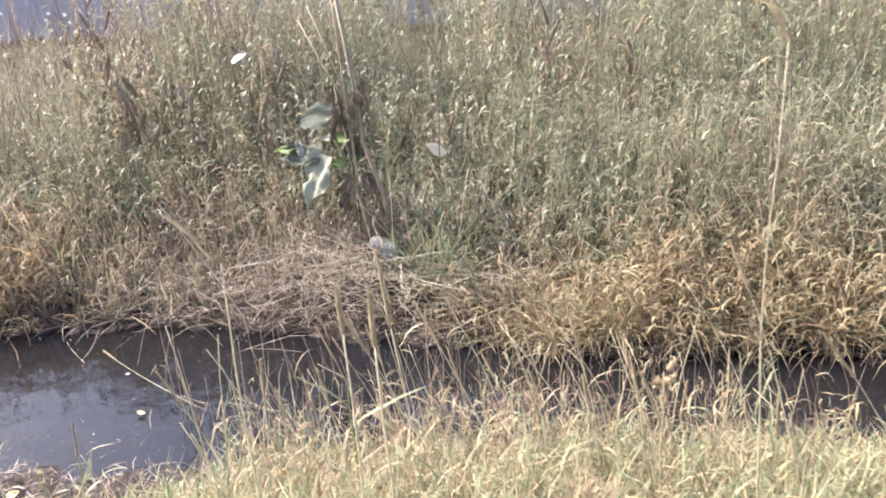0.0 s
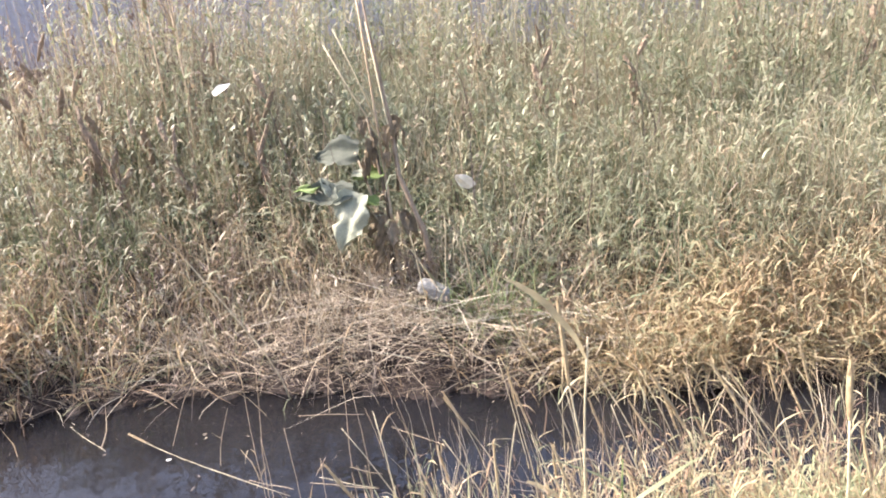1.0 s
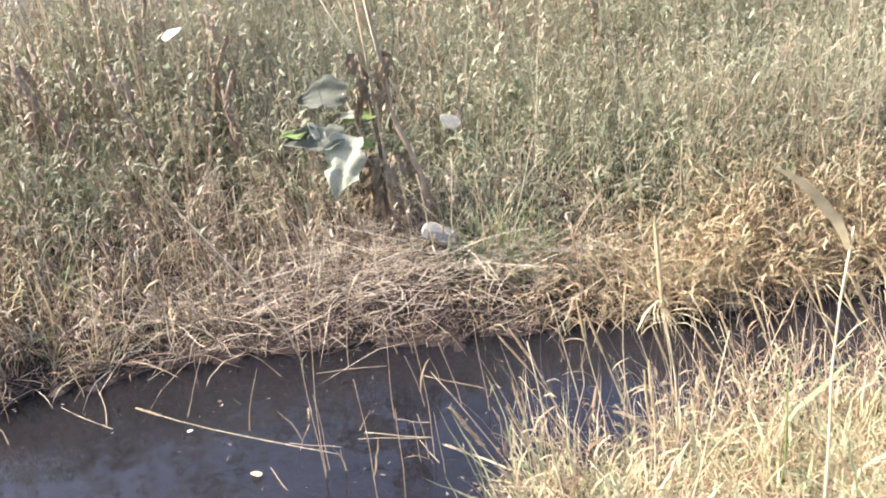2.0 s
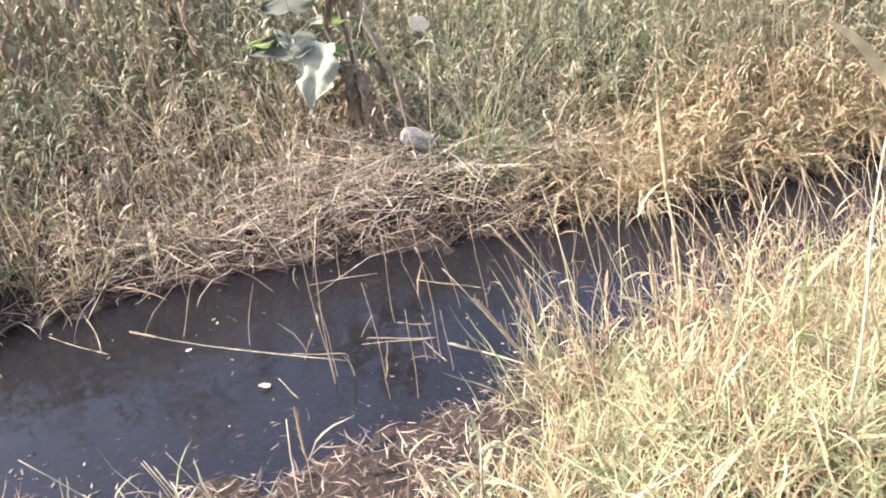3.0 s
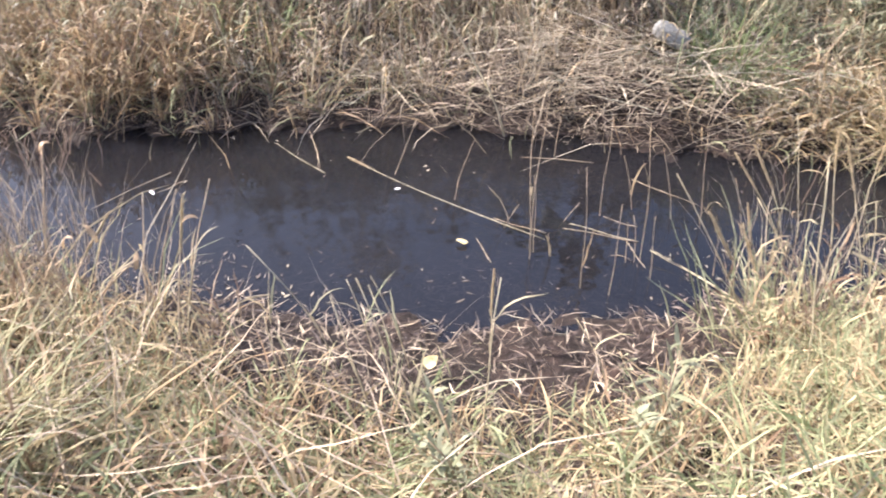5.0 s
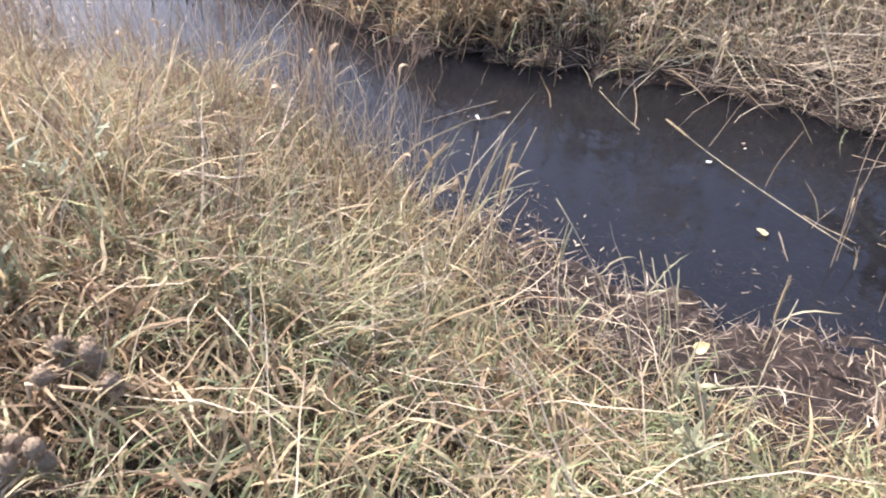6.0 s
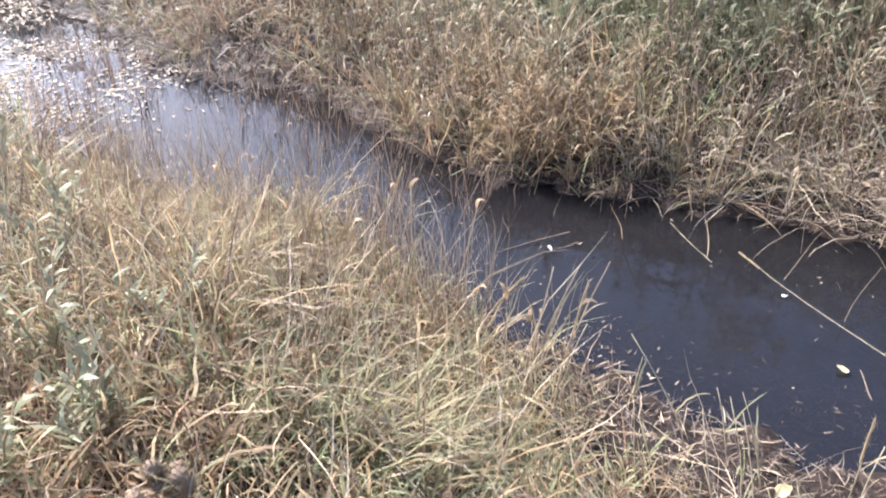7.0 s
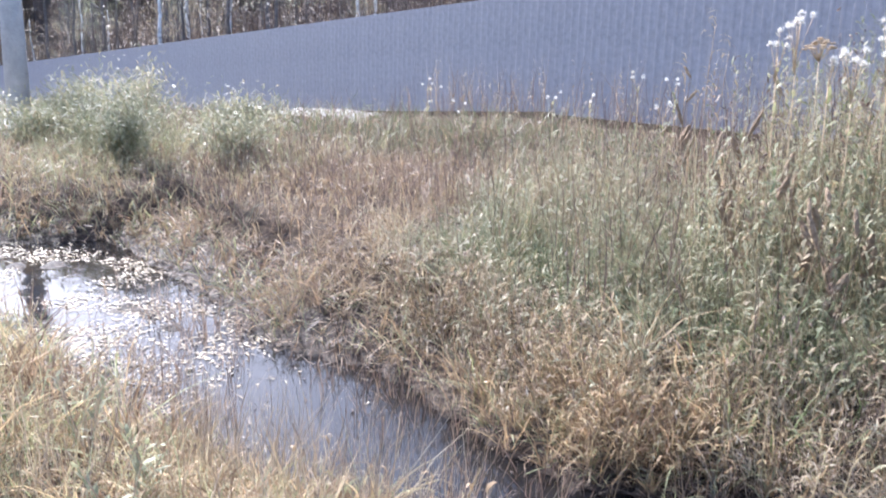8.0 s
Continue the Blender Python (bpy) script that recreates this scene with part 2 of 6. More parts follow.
def land(x, y):
    """Height of the ground."""
    x, y = np.asarray(x, float), np.asarray(y, float)
    near, far = near_edge(x), far_edge(x)
    dn, df = near - y, y - far
    flat = 0.5 * np.exp(-(((x + 1.75) / 0.8) ** 2))
    bank = 0.015 + 0.05 * ease(0, 0.3, dn) + 0.36 * ease(flat * 0.8, 1.25 + flat, dn) + 0.02 * wave(x, y) * ease(0.1, 0.6, dn)
    fz = fence_z(x)
    run = np.maximum(fence_y(x) - far - 1.2, 1.0)
    over = 0.045 * ease(-0.03, 0.1, df) + 0.385 * ease(0.02, 1.2, df) + (fz - 0.43) * np.clip((df - 1.2) / run, 0, 1) + 0.05 * wave(x, y) * ease(0.1, 0.6, df)
    over = over + 0.08 * np.exp(-(((x + 0.55) / 0.55) ** 2)) * ease(0.08, 0.25, df) * ease(1.0, 0.45, df)
    # shallow, muddy head of the ditch
    head = ease(-4.6, -6.5, x) * 0.115 * (0.85 + 0.35 * np.sin(x * 2.1 + y * 3) * np.sin(y * 4.2 - x) + 0.3 * np.sin(x * 7 + y * 5) * np.sin(y * 13 - x * 3) + 0.15 * np.sin(x * 19 + y * 11))
    bed = -0.14 * ease(0, 0.35, np.minimum(-dn, -df)) + head * ease(0.0, 0.6, np.minimum(-dn, -df)) + ease(-10.2, -11.5, x) * 0.3
    fade = ease(60, 200, np.hypot(x, y))
    z = np.where(dn >= 0, bank, np.where(df >= 0, over, np.maximum(bed, -0.2)))
    return z * (1 - fade) + 0.6 * fade


def axis(fine0, fine1, step, mid0, mid1, mstep, reach):
    a = list(np.arange(fine0, fine1, step))
    lo = list(np.arange(mid0, fine0, mstep))
    hi = list(np.arange(fine1, mid1 + 1e-6, mstep))
    grow = [1.6 ** k for k in range(3, 17) if 1.6 ** k < reach]
    return np.array([mid0 - g for g in reversed(grow)] + lo + a + hi + [mid1 + g for g in grow])


def mesh_from(name, verts, faces, smooth=False, tone=None, mat=None):
    me = bpy.data.meshes.new(name)
    me.from_pydata(verts, [], faces)
    if smooth:
        me.polygons.foreach_set("use_smooth", np.ones(len(me.polygons), bool))
    if tone is not None:
        at = me.attributes.new("tone", "FLOAT", "POINT")
        at.data.foreach_set("value", np.asarray(tone, np.float32))
    if mat:
        me.materials.append(mat)
    me.update()
    return me


gx = axis(-11.0, 3.0, 0.06, -14, 8, 0.25, 1900)
gy = axis(0.6, 5.6, 0.05, -3, 14, 0.25, 1900)
GX, GY = np.meshgrid(gx, gy)
GZ = land(GX, GY)
inner = (np.abs(GX + 1.5) < 6) & (GY > 0) & (GY < 7)
GZ = GZ + np.where(inner, 0.012 * rng.standard_normal(GZ.shape), 0)
gv = np.stack([GX.ravel(), GY.ravel(), GZ.ravel()], 1)
nx, ny = len(gx), len(gy)
gi = np.arange(nx * ny).reshape(ny, nx)
gf = np.stack([gi[:-1, :-1].ravel(), gi[:-1, 1:].ravel(), gi[1:, 1:].ravel(), gi[1:, :-1].ravel()], 1)
ground = new("ground", mesh_from("ground", gv, gf, True, None, M_SOIL))
tagged(ground, "dark brown muddy soil with dead thatch on both banks", "ground", kind="structure")

wx = np.arange(-12.0, 5.01, 0.1)
rows = 12
wv = np.concatenate([np.stack([wx, (near_edge(wx) - 0.25) * (1 - k / rows) + (far_edge(wx) + 0.2) * k / rows, 0 * wx], 1) for k in range(rows + 1)])
wi = np.arange(len(wv)).reshape(rows + 1, len(wx))
wf = np.stack([wi[:-1, :-1].ravel(), wi[:-1, 1:].ravel(), wi[1:, 1:].ravel(), wi[1:, :-1].ravel()], 1)
water = new("water", mesh_from("water", wv, wf, True, None, M_WATER))
tagged(water, "still dark murky ditch water reflecting the sky", "water", kind="structure")

# ---- grass and weeds that nobody could count ----
def ribbons(base, length, width, az, lean, curl, twist, tone, seg=4, power=1.4, rng=rng):
    """Blades: tapered strips that rise from base, lean and bow over. Returns verts, faces, tone."""
    n = len(base)
    s = np.linspace(0, 1, seg + 1)
    mid = (s[:-1] + s[1:]) / 2
    th = lean[:, None] + curl[:, None] * mid[None] ** power
    th = th + np.cumsum(rng.normal(0, 0.13, th.shape), 1)
    st = (length / seg)[:, None]
    out = np.concatenate([np.zeros((n, 1)), np.cumsum(np.sin(th) * st, 1)], 1)
    up = np.concatenate([np.zeros((n, 1)), np.cumsum(np.cos(th) * st, 1)], 1)
    d = np.stack([np.cos(az), np.sin(az), 0 * az], 1)
    c = base[:, None, :] + out[..., None] * d[:, None, :]
    c[..., 2] += up
    sway = np.cumsum(rng.normal(0, 0.12, out.shape), 1) * (length / seg)[:, None]
    sway[:, 0] = 0
    c[..., 0] -= sway * d[:, None, 1]
    c[..., 1] += sway * d[:, None, 0]
    th2 = np.concatenate([th, th[:, -1:]], 1)
    nor = np.stack([-np.cos(th2) * d[:, None, 0], -np.cos(th2) * d[:, None, 1], np.sin(th2)], 2)
    side = np.stack([-d[:, 1], d[:, 0], 0 * az], 1)[:, None, :]
    tw = twist[:, None] * (0.4 + 0.6 * s[None])
    sv = np.cos(tw)[..., None] * side + np.sin(tw)[..., None] * nor
    prof = np.interp(s, [0, 0.3, 0.6, 0.85, 1], [0.55, 1.0, 0.85, 0.45, 0.06])
    hw = (width / 2)[:, None] * prof[None]
    v = np.stack([c - sv * hw[..., None], c + sv * hw[..., None]], 2).reshape(-1, 3)
    a = (np.arange(n) * 2 * (seg + 1))[:, None] + (np.arange(seg) * 2)[None]
    a = a.ravel()
    f = np.stack([a, a + 1, a + 3, a + 2], 1)
    return v, f, np.repeat(tone, 2 * (seg + 1))


def joined(pieces):
    vs, fs, ts, k = [], [], [], 0
    for v, f, t in pieces:
        vs.append(v), fs.append(f + k), ts.append(t)
        k += len(v)
    return np.concatenate(vs), np.concatenate(fs), np.concatenate(ts)


def stuff(name, pieces, mat, label, category="grass"):
    v, f, t = joined(pieces)
    ob = new(name, mesh_from(name, v, f, False, np.clip(t, 0, 1), mat))
    return tagged(ob, label, category, kind="stuff")


def scatter(n, x0, x1, y0, y1, chance):
    """About n places in the rectangle, kept with the chance that the function gives."""
    x, y = rng.uniform(x0, x1, n), rng.uniform(y0, y1, n)
    keep = rng.uniform(0, 1, n) < chance(x, y)
    return x[keep], y[keep]


def patches(x, y, scale, seed):
    """Smooth uneven patches from 0 to 1."""
    r = np.random.default_rng(seed)
    v = 0
    for k in range(6):
        a, b, ph = r.uniform(-1, 1), r.uniform(-1, 1), r.uniform(0, 6.28)
        v = v + np.sin((a * x + b * y) * scale * (1 + 0.45 * k) + ph)
    return np.clip(0.5 + v / 7, 0, 1)


def grass(n, rect, chance, length, width, lean, curl, tone, seg, sink=0.01, az=None, tufts=0.0, cell=0.13, uneven=0.6):
    """Scatter blades. length, width, lean, curl, tone: functions of x, y and the number that give arrays."""
    x, y = scatter(n, *rect, chance)
    grow = 1.0
    if tufts:
        cx, cy = np.round(x / cell) * cell, np.round(y / cell) * cell
        jx, jy = 0.05 * np.sin(cx * 37 + cy * 91), 0.05 * np.sin(cx * 71 - cy * 53)
        x, y = x + (cx + jx - x) * tufts, y + (cy + jy - y) * tufts
        grow = 1 - uneven / 2 + uneven * np.mod(np.abs(np.sin(cx * 127.1 + cy * 311.7)) * 43758.5, 1.0)
    m = len(x)
    base = np.stack([x, y, land(x, y) - sink], 1)
    a = rng.uniform(0, 6.2832, m) if az is None else az(x, y, m)
    return ribbons(base, length(x, y, m) * grow, width(x, y, m), a, lean(x, y, m), curl(x, y, m), rng.normal(0, 0.8, m), tone(x, y, m), seg)


def herbs(n, rect, chance, tall, tone_at, leaf=(0.04, 0.09), leaves=16, slim=(0.16, 0.34), bow=(0.2, 1.4), seg=2, low=0.18, stem=0.006, tilt=(0.0, 0.2), arch=(-0.1, 0.35)):
    """Upright weeds: a thin stem with leaves all along it."""
    x, y = scatter(n, *rect, chance)
    m = len(x)
    base = np.stack([x, y, land(x, y)], 1)
    hgt = tall(x, y, m)
    az, lean, curl = rng.uniform(0, 6.2832, m), rng.uniform(*tilt, m), rng.uniform(*arch, m)
    tone = tone_at(x, y, m)
    dry = np.clip(tone - 0.24, 0.05, 1)
    out = [ribbons(base, hgt, np.full(m, stem), az, lean, curl, np.zeros(m), dry, 3), ribbons(base, hgt, np.full(m, stem), az, lean, curl, np.full(m, 1.57), dry, 3)]
    for k in range(leaves):
        f = low + (0.98 - low) * (k + rng.uniform(0, 1, m)) / leaves
        th = lean + curl * 0.42 * f ** 1.4
        at = base + np.stack([np.cos(az) * np.sin(th), np.sin(az) * np.sin(th), np.cos(th)], 1) * (hgt * f)[:, None]
        size = rng.uniform(*leaf, m) * (1.15 - 0.6 * f)
        out.append(ribbons(at, size, size * rng.uniform(*slim, m), rng.uniform(0, 6.2832, m), rng.uniform(0.3, 1.1, m), rng.uniform(*bow, m),
                           rng.normal(0, 0.5, m), np.clip(tone + 0.1 * rng.standard_normal(m), 0.05, 1), seg))
    return out


def uni(a, b):
    return lambda x, y, m: rng.uniform(a, b, m)


def dist_near(x, y):
    return near_edge(x) - y


def dist_far(x, y):
    return y - far_edge(x)



def bare_spot(x, y):
    return np.exp(-(((x + 0.8) / 0.8) ** 4)) * ease(0.75, 0.3, dist_far(x, y))


def flow(x, y, m, spread=1.5, seed=50):
    """Patches of grass combed one way by wind and rain."""
    return 6.2832 * 1.3 * patches(x, y, 2.6, seed) + rng.normal(0, spread, m)


# near bank: lodged straw-coloured grass, thin on the mud flat
def hollow(x, y):
    """Thin dark gaps between the clumps further along the near bank."""
    return ease(-1.9, -2.4, x) * ease(0.52, 0.36, patches(x, y, 6.5, 29))


def near_chance(x, y):
    d = dist_near(x, y)
    flat = np.exp(-(((x + 1.7) / 0.85) ** 2))
    edge = 0.05 + 0.34 * flat + 0.24 * ease(-0.7, -0.2, x) * ease(1.2, 0.7, x) + 0.3 * np.exp(-(((x + 0.85) / 0.36) ** 2))
    return ease(edge - 0.12, edge + 0.3, d) * (0.5 + 0.5 * patches(x, y, 5, 3)) * (1 - 0.5 * hollow(x, y)) * ease(2.8, 1.7, x) * ease(0.0, 0.45, y)


def near_tone(x, y, m):
    t = 0.52 + 0.08 * rng.standard_normal(m) + 0.2 * (patches(x, y, 3.2, 5) - 0.45)
    t = t + 0.06 * ease(-0.2, -1.0, x) - 0.14 * ease(-1.9, -2.8, x) - 0.1 * ease(-2.5, -3.2, x) - 0.14 * ease(0.55, 0.8, patches(x, y, 2.4, 17)) - 0.1 * np.exp(-(((x + 1.75) / 0.9) ** 2)) * ease(1.1, 0.3, dist_near(x, y))
    green = rng.uniform(0, 1, m) < 0.34 + 0.4 * patches(x, y, 4, 8) + 0.12 * ease(-0.9, -1.3, x) - 0.25 * ease(-2.3, -3.1, x)
    rust = rng.uniform(0, 1, m) < 0.04 + 0.14 * ease(-0.6, -0.2, x) * ease(0.75, 0.3, dist_near(x, y)) + 0.21 * ease(-1.7, -2.5, x) + 0.12 * ease(-2.9, -3.6, x)
    return np.clip(np.where(rust, rng.uniform(0.12, 0.36, m), np.where(green, rng.uniform(0.74, 1.0, m), t)), 0.08, 0.98)


def brink(x, y):
    """Shorter growth close to the water on the broad part of the bank."""
    return 1 - 0.6 * ease(-0.7, -0.3, x) * ease(0.75, 0.2, dist_near(x, y))


def near_len(x, y, m):
    return brink(x, y) * rng.uniform(0.07, 0.27, m) * (0.55 + 0.45 * ease(0.0, 0.6, dist_near(x, y))) * (0.75 + 0.3 * ease(-0.9, -0.2, x) + 0.3 * ease(-2.2, -2.8, x))


NEAR = (-5.0, 2.8, -0.3, 3.2)
thatch_x, thatch_y = scatter(11000, *NEAR, near_chance)
tm = len(thatch_x)
near_pieces = [
    grass(62000, NEAR, near_chance, near_len, uni(0.0016, 0.0042), uni(0.3, 1.5), uni(0.0, 2.2), near_tone, 4, tufts=0.55, az=flow, cell=0.17, uneven=0.9),
    grass(20000, NEAR, near_chance, uni(0.07, 0.2), uni(0.0035, 0.0075), uni(0.2, 1.3), uni(0.6, 2.6), near_tone, 4, tufts=0.2),
    grass(1300, NEAR, near_chance, uni(0.08, 0.18), uni(0.005, 0.009), uni(0.2, 1.3), uni(0.6, 2.4), lambda x, y, m: rng.uniform(0.38, 0.6, m), 5),
    grass(15000, (-4.6, 2.6, 0.2, 2.9), lambda x, y: near_chance(x, y) * (0.25 + 0.75 * ease(-1.3, -0.5, x) + 0.5 * ease(-2.2, -2.8, x)), lambda x, y, m: brink(x, y) * rng.uniform(0.1, 0.27, m), uni(0.003, 0.007), uni(0.1, 1.0), uni(0.3, 1.6),
          lambda x, y, m: np.where(rng.uniform(0, 1, m) < 0.3 + 0.4 * patches(x, y, 3.5, 27), rng.uniform(0.78, 0.95, m), rng.uniform(0.36, 0.62, m)), 5, tufts=0.4, cell=0.2),
    grass(16000, NEAR, near_chance, near_len, uni(0.002, 0.0042), uni(0.0, 0.5), uni(0.1, 0.9), near_tone, 3, tufts=0.6),
    grass(6500, (-4.4, -1.7, 0.4, 2.7), near_chance, uni(0.05, 0.14), uni(0.003, 0.0065), uni(0.2, 1.2), uni(0.5, 2.2), lambda x, y, m: np.clip(rng.normal(0.52, 0.1, m), 0.3, 0.85), 5, -0.07),
    grass(2200, (-3.4, -1.6, 0.6, 1.8), near_chance, uni(0.08, 0.22), uni(0.004, 0.01), uni(0.2, 1.2), uni(0.4, 2.2), lambda x, y, m: np.choose(rng.integers(0, 6, m), [rng.uniform(0.2, 0.36, m), rng.uniform(0.24, 0.38, m), rng.uniform(0.84, 0.97, m), rng.normal(0.5, 0.08, m), rng.normal(0.5, 0.08, m), rng.normal(0.55, 0.08, m)]), 5, -0.1),
    grass(1500, (-3.2, -2.2, 0.7, 1.7), lambda x, y: np.exp(-(((x + 2.72) / 0.3) ** 2)) * np.exp(-(((y - 1.25) / 0.22) ** 2)), uni(0.1, 0.26), uni(0.004, 0.01), uni(0.1, 1.1), uni(0.5, 2.4), lambda x, y, m: np.clip(rng.normal(0.33, 0.07, m), 0.15, 0.55), 6, -0.06),
    ribbons(np.stack([thatch_x, thatch_y, land(thatch_x, thatch_y) + rng.uniform(0.02, 0.12, tm) * ease(0.0, 0.5, dist_near(thatch_x, thatch_y))], 1), rng.uniform(0.06, 0.26, tm),
            rng.uniform(0.0018, 0.005, tm), flow(thatch_x, thatch_y, tm, 0.9, 61), rng.uniform(1.1, 1.75, tm), rng.uniform(-0.4, 0.4, tm), rng.normal(0, 0.8, tm), near_tone(thatch_x, thatch_y, tm), 3),
]
near_pieces += herbs(9500, (-3.6, 2.6, 0.4, 2.9), near_chance, lambda x, y, m: brink(x, y) * rng.uniform(0.09, 0.27, m) * (0.7 + 0.35 * ease(-0.9, -0.2, x) + 0.2 * ease(-2.2, -2.8, x)), near_tone,
                     (0.07, 0.17), 6, (0.025, 0.06), (0.1, 1.3), 3, 0.15, 0.0025, (0.0, 0.7), (0.0, 0.9))
# leafy dry stems along the brink
near_pieces += herbs(420, (-0.6, 1.4, 1.9, 2.75), lambda x, y: ease(0.05, 0.2, dist_near(x, y)) * ease(0.75, 0.4, dist_near(x, y)) * (0.3 + 0.7 * patches(x, y, 6, 73)), uni(0.16, 0.44), lambda x, y, m: np.where(rng.uniform(0, 1, m) < 0.3, rng.uniform(0.12, 0.36, m), rng.uniform(0.45, 0.9, m)),
                     (0.05, 0.12), 8, (0.05, 0.1), (0.4, 2.4), 3, 0.2, 0.0026, (0.0, 0.4), (-0.1, 0.5))
stuff("dry_grass", near_pieces, M_STRAW, "bright straw-coloured lodged grass on the near bank")
stuff("clump_grass", [
    grass(5200, (-4.4, -2.2, 1.5, 3.1), lambda x, y: ease(0.02, 0.4, dist_near(x, y)) * np.exp(-(((x + 3.2) / 0.75) ** 2)), uni(0.15, 0.42), uni(0.003, 0.007), uni(0.0, 1.2),
          uni(0.5, 2.2), lambda x, y, m: np.clip(rng.normal(0.47, 0.13, m) + 0.25 * (rng.uniform(0, 1, m) < 0.22), 0.1, 0.9), 5, tufts=0.75, cell=0.22, uneven=1.0,
          az=lambda x, y, m: rng.normal(0.2, 2.2, m)),
    grass(1500, (-2.7, -1.9, 2.0, 2.75), lambda x, y: ease(0.05, 0.2, dist_near(x, y)) * ease(0.6, 0.4, dist_near(x, y)) * ease(-1.9, -2.2, x) * (0.2 + 0.8 * patches(x, y, 8, 87)), uni(0.12, 0.34), uni(0.003, 0.006), uni(0.0, 1.0),
          uni(0.3, 1.8), lambda x, y, m: np.clip(rng.normal(0.48, 0.13, m) + 0.25 * (rng.uniform(0, 1, m) < 0.22), 0.1, 0.9), 5, tufts=0.7, cell=0.16, uneven=0.8),
    grass(200, (-0.7, 2.6, 1.7, 2.9), lambda x, y: ease(-0.02, 0.12, dist_near(x, y)) * ease(0.9, 0.4, dist_near(x, y)), uni(0.2, 0.5), uni(0.002, 0.005), uni(0.0, 0.6),
          uni(0.1, 1.0), near_tone, 5, tufts=0.8, az=lambda x, y, m: rng.normal(2.0, 1.0, m)),
    grass(8500, (-0.3, 2.6, 3.45, 4.3), lambda x, y: ease(0.0, 0.06, dist_far(x, y)) * ease(0.6, 0.25, dist_far(x, y)) * ease(-0.3, 0.1, x) * (0.25 + 0.75 * patches(x, y, 7, 81)), uni(0.08, 0.25), uni(0.003, 0.0065), uni(0.0, 1.0),
          uni(0.5, 2.3), lambda x, y, m: np.clip(rng.normal(0.56, 0.08, m) + 0.3 * (rng.uniform(0, 1, m) < 0.1), 0.2, 0.9), 5, tufts=0.7, cell=0.16, uneven=0.8),
    grass(9000, (-4.6, -1.8, 3.6, 4.8), lambda x, y: ease(0.0, 0.08, dist_far(x, y)) * ease(0.85, 0.45, dist_far(x, y)) * (0.3 + 0.7 * patches(x, y, 6, 84)) * np.exp(-(((x + 3.0) / 0.75) ** 2)), uni(0.2, 0.5), uni(0.003, 0.008), uni(0.0, 0.8),
          uni(0.4, 1.6), lambda x, y, m: np.clip(rng.normal(0.4, 0.08, m) + 0.45 * (rng.uniform(0, 1, m) < 0.15), 0.1, 0.95), 5, tufts=0.75, cell=0.2, uneven=1.0),
] + herbs(2300, (-0.25, 2.6, 3.45, 4.3), lambda x, y: ease(0.0, 0.06, dist_far(x, y)) * ease(0.6, 0.25, dist_far(x, y)) * ease(-0.25, 0.15, x) * (0.2 + 0.8 * patches(x, y, 7, 81)), uni(0.12, 0.34), lambda x, y, m: np.clip(rng.normal(0.54, 0.08, m), 0.25, 0.8),
          (0.06, 0.15), 6, (0.06, 0.11), (0.8, 2.8), 4, 0.2, 0.003, (0.0, 0.7), (0.0, 1.0))
  + [grass(7000, (-0.1, 2.8, 3.4, 3.95), lambda x, y: ease(-0.02, 0.02, dist_far(x, y)) * ease(0.22, 0.12, dist_far(x, y)) * ease(0.0, 0.25, x) * ease(0.25, 0.55, patches(x, y, 9, 89)), uni(0.14, 0.36), uni(0.003, 0.0065), uni(0.1, 1.0),
           uni(0.8, 2.3), lambda x, y, m: np.clip(rng.normal(0.54, 0.1, m), 0.2, 0.85), 5, tufts=0.6, cell=0.15, az=lambda x, y, m: rng.normal(-1.57, 1.0, m))]
  + herbs(900, (0.8, 2.8, 3.5, 4.3), lambda x, y: ease(0.0, 0.06, dist_far(x, y)) * ease(0.7, 0.4, dist_far(x, y)) * ease(0.35, 0.6, patches(x, y, 5, 88)), uni(0.25, 0.5), lambda x, y, m: np.clip(rng.normal(0.55, 0.08, m), 0.3, 0.8),
          (0.08, 0.17), 7, (0.06, 0.1), (0.8, 2.8), 4, 0.2, 0.003, (0.0, 0.6), (0.0, 0.9))
  + herbs(800, (-4.0, -2.2, 3.7, 4.5), lambda x, y: ease(0.0, 0.06, dist_far(x, y)) * ease(0.6, 0.3, dist_far(x, y)) * np.exp(-(((x + 2.9) / 0.4) ** 2)), uni(0.2, 0.5), lambda x, y, m: np.clip(rng.normal(0.42, 0.07, m), 0.2, 0.75),
          (0.08, 0.17), 6, (0.05, 0.09), (0.8, 2.6), 4, 0.2, 0.003, (0.0, 0.6), (0.0, 0.9)), M_STRAW, "taller tawny grass clumps leaning over the water")

stuff("pale_tuft", [
    grass(2600, (-2.8, -1.9, 1.3, 2.1), lambda x, y: np.exp(-(((x + 2.38) / 0.15) ** 2)) * np.exp(-(((y - 1.68) / 0.12) ** 2)), uni(0.22, 0.46), uni(0.003, 0.0065), uni(0.2, 1.0), uni(0.3, 1.1), uni(0.62, 0.8), 6,
          az=lambda x, y, m: rng.normal(0.1, 0.7, m)),
    grass(700, (-0.8, -0.2, 2.1, 2.6), lambda x, y: np.exp(-(((x + 0.5) / 0.12) ** 2)) * np.exp(-(((y - 2.36) / 0.08) ** 2)), uni(0.15, 0.36), uni(0.003, 0.007), uni(0.1, 0.9), uni(0.2, 1.0), uni(0.74, 0.9), 6,
          az=lambda x, y, m: rng.normal(2.2, 1.0, m)),
], M_STRAW, "pale green grass tufts combed to one side on the near bank")

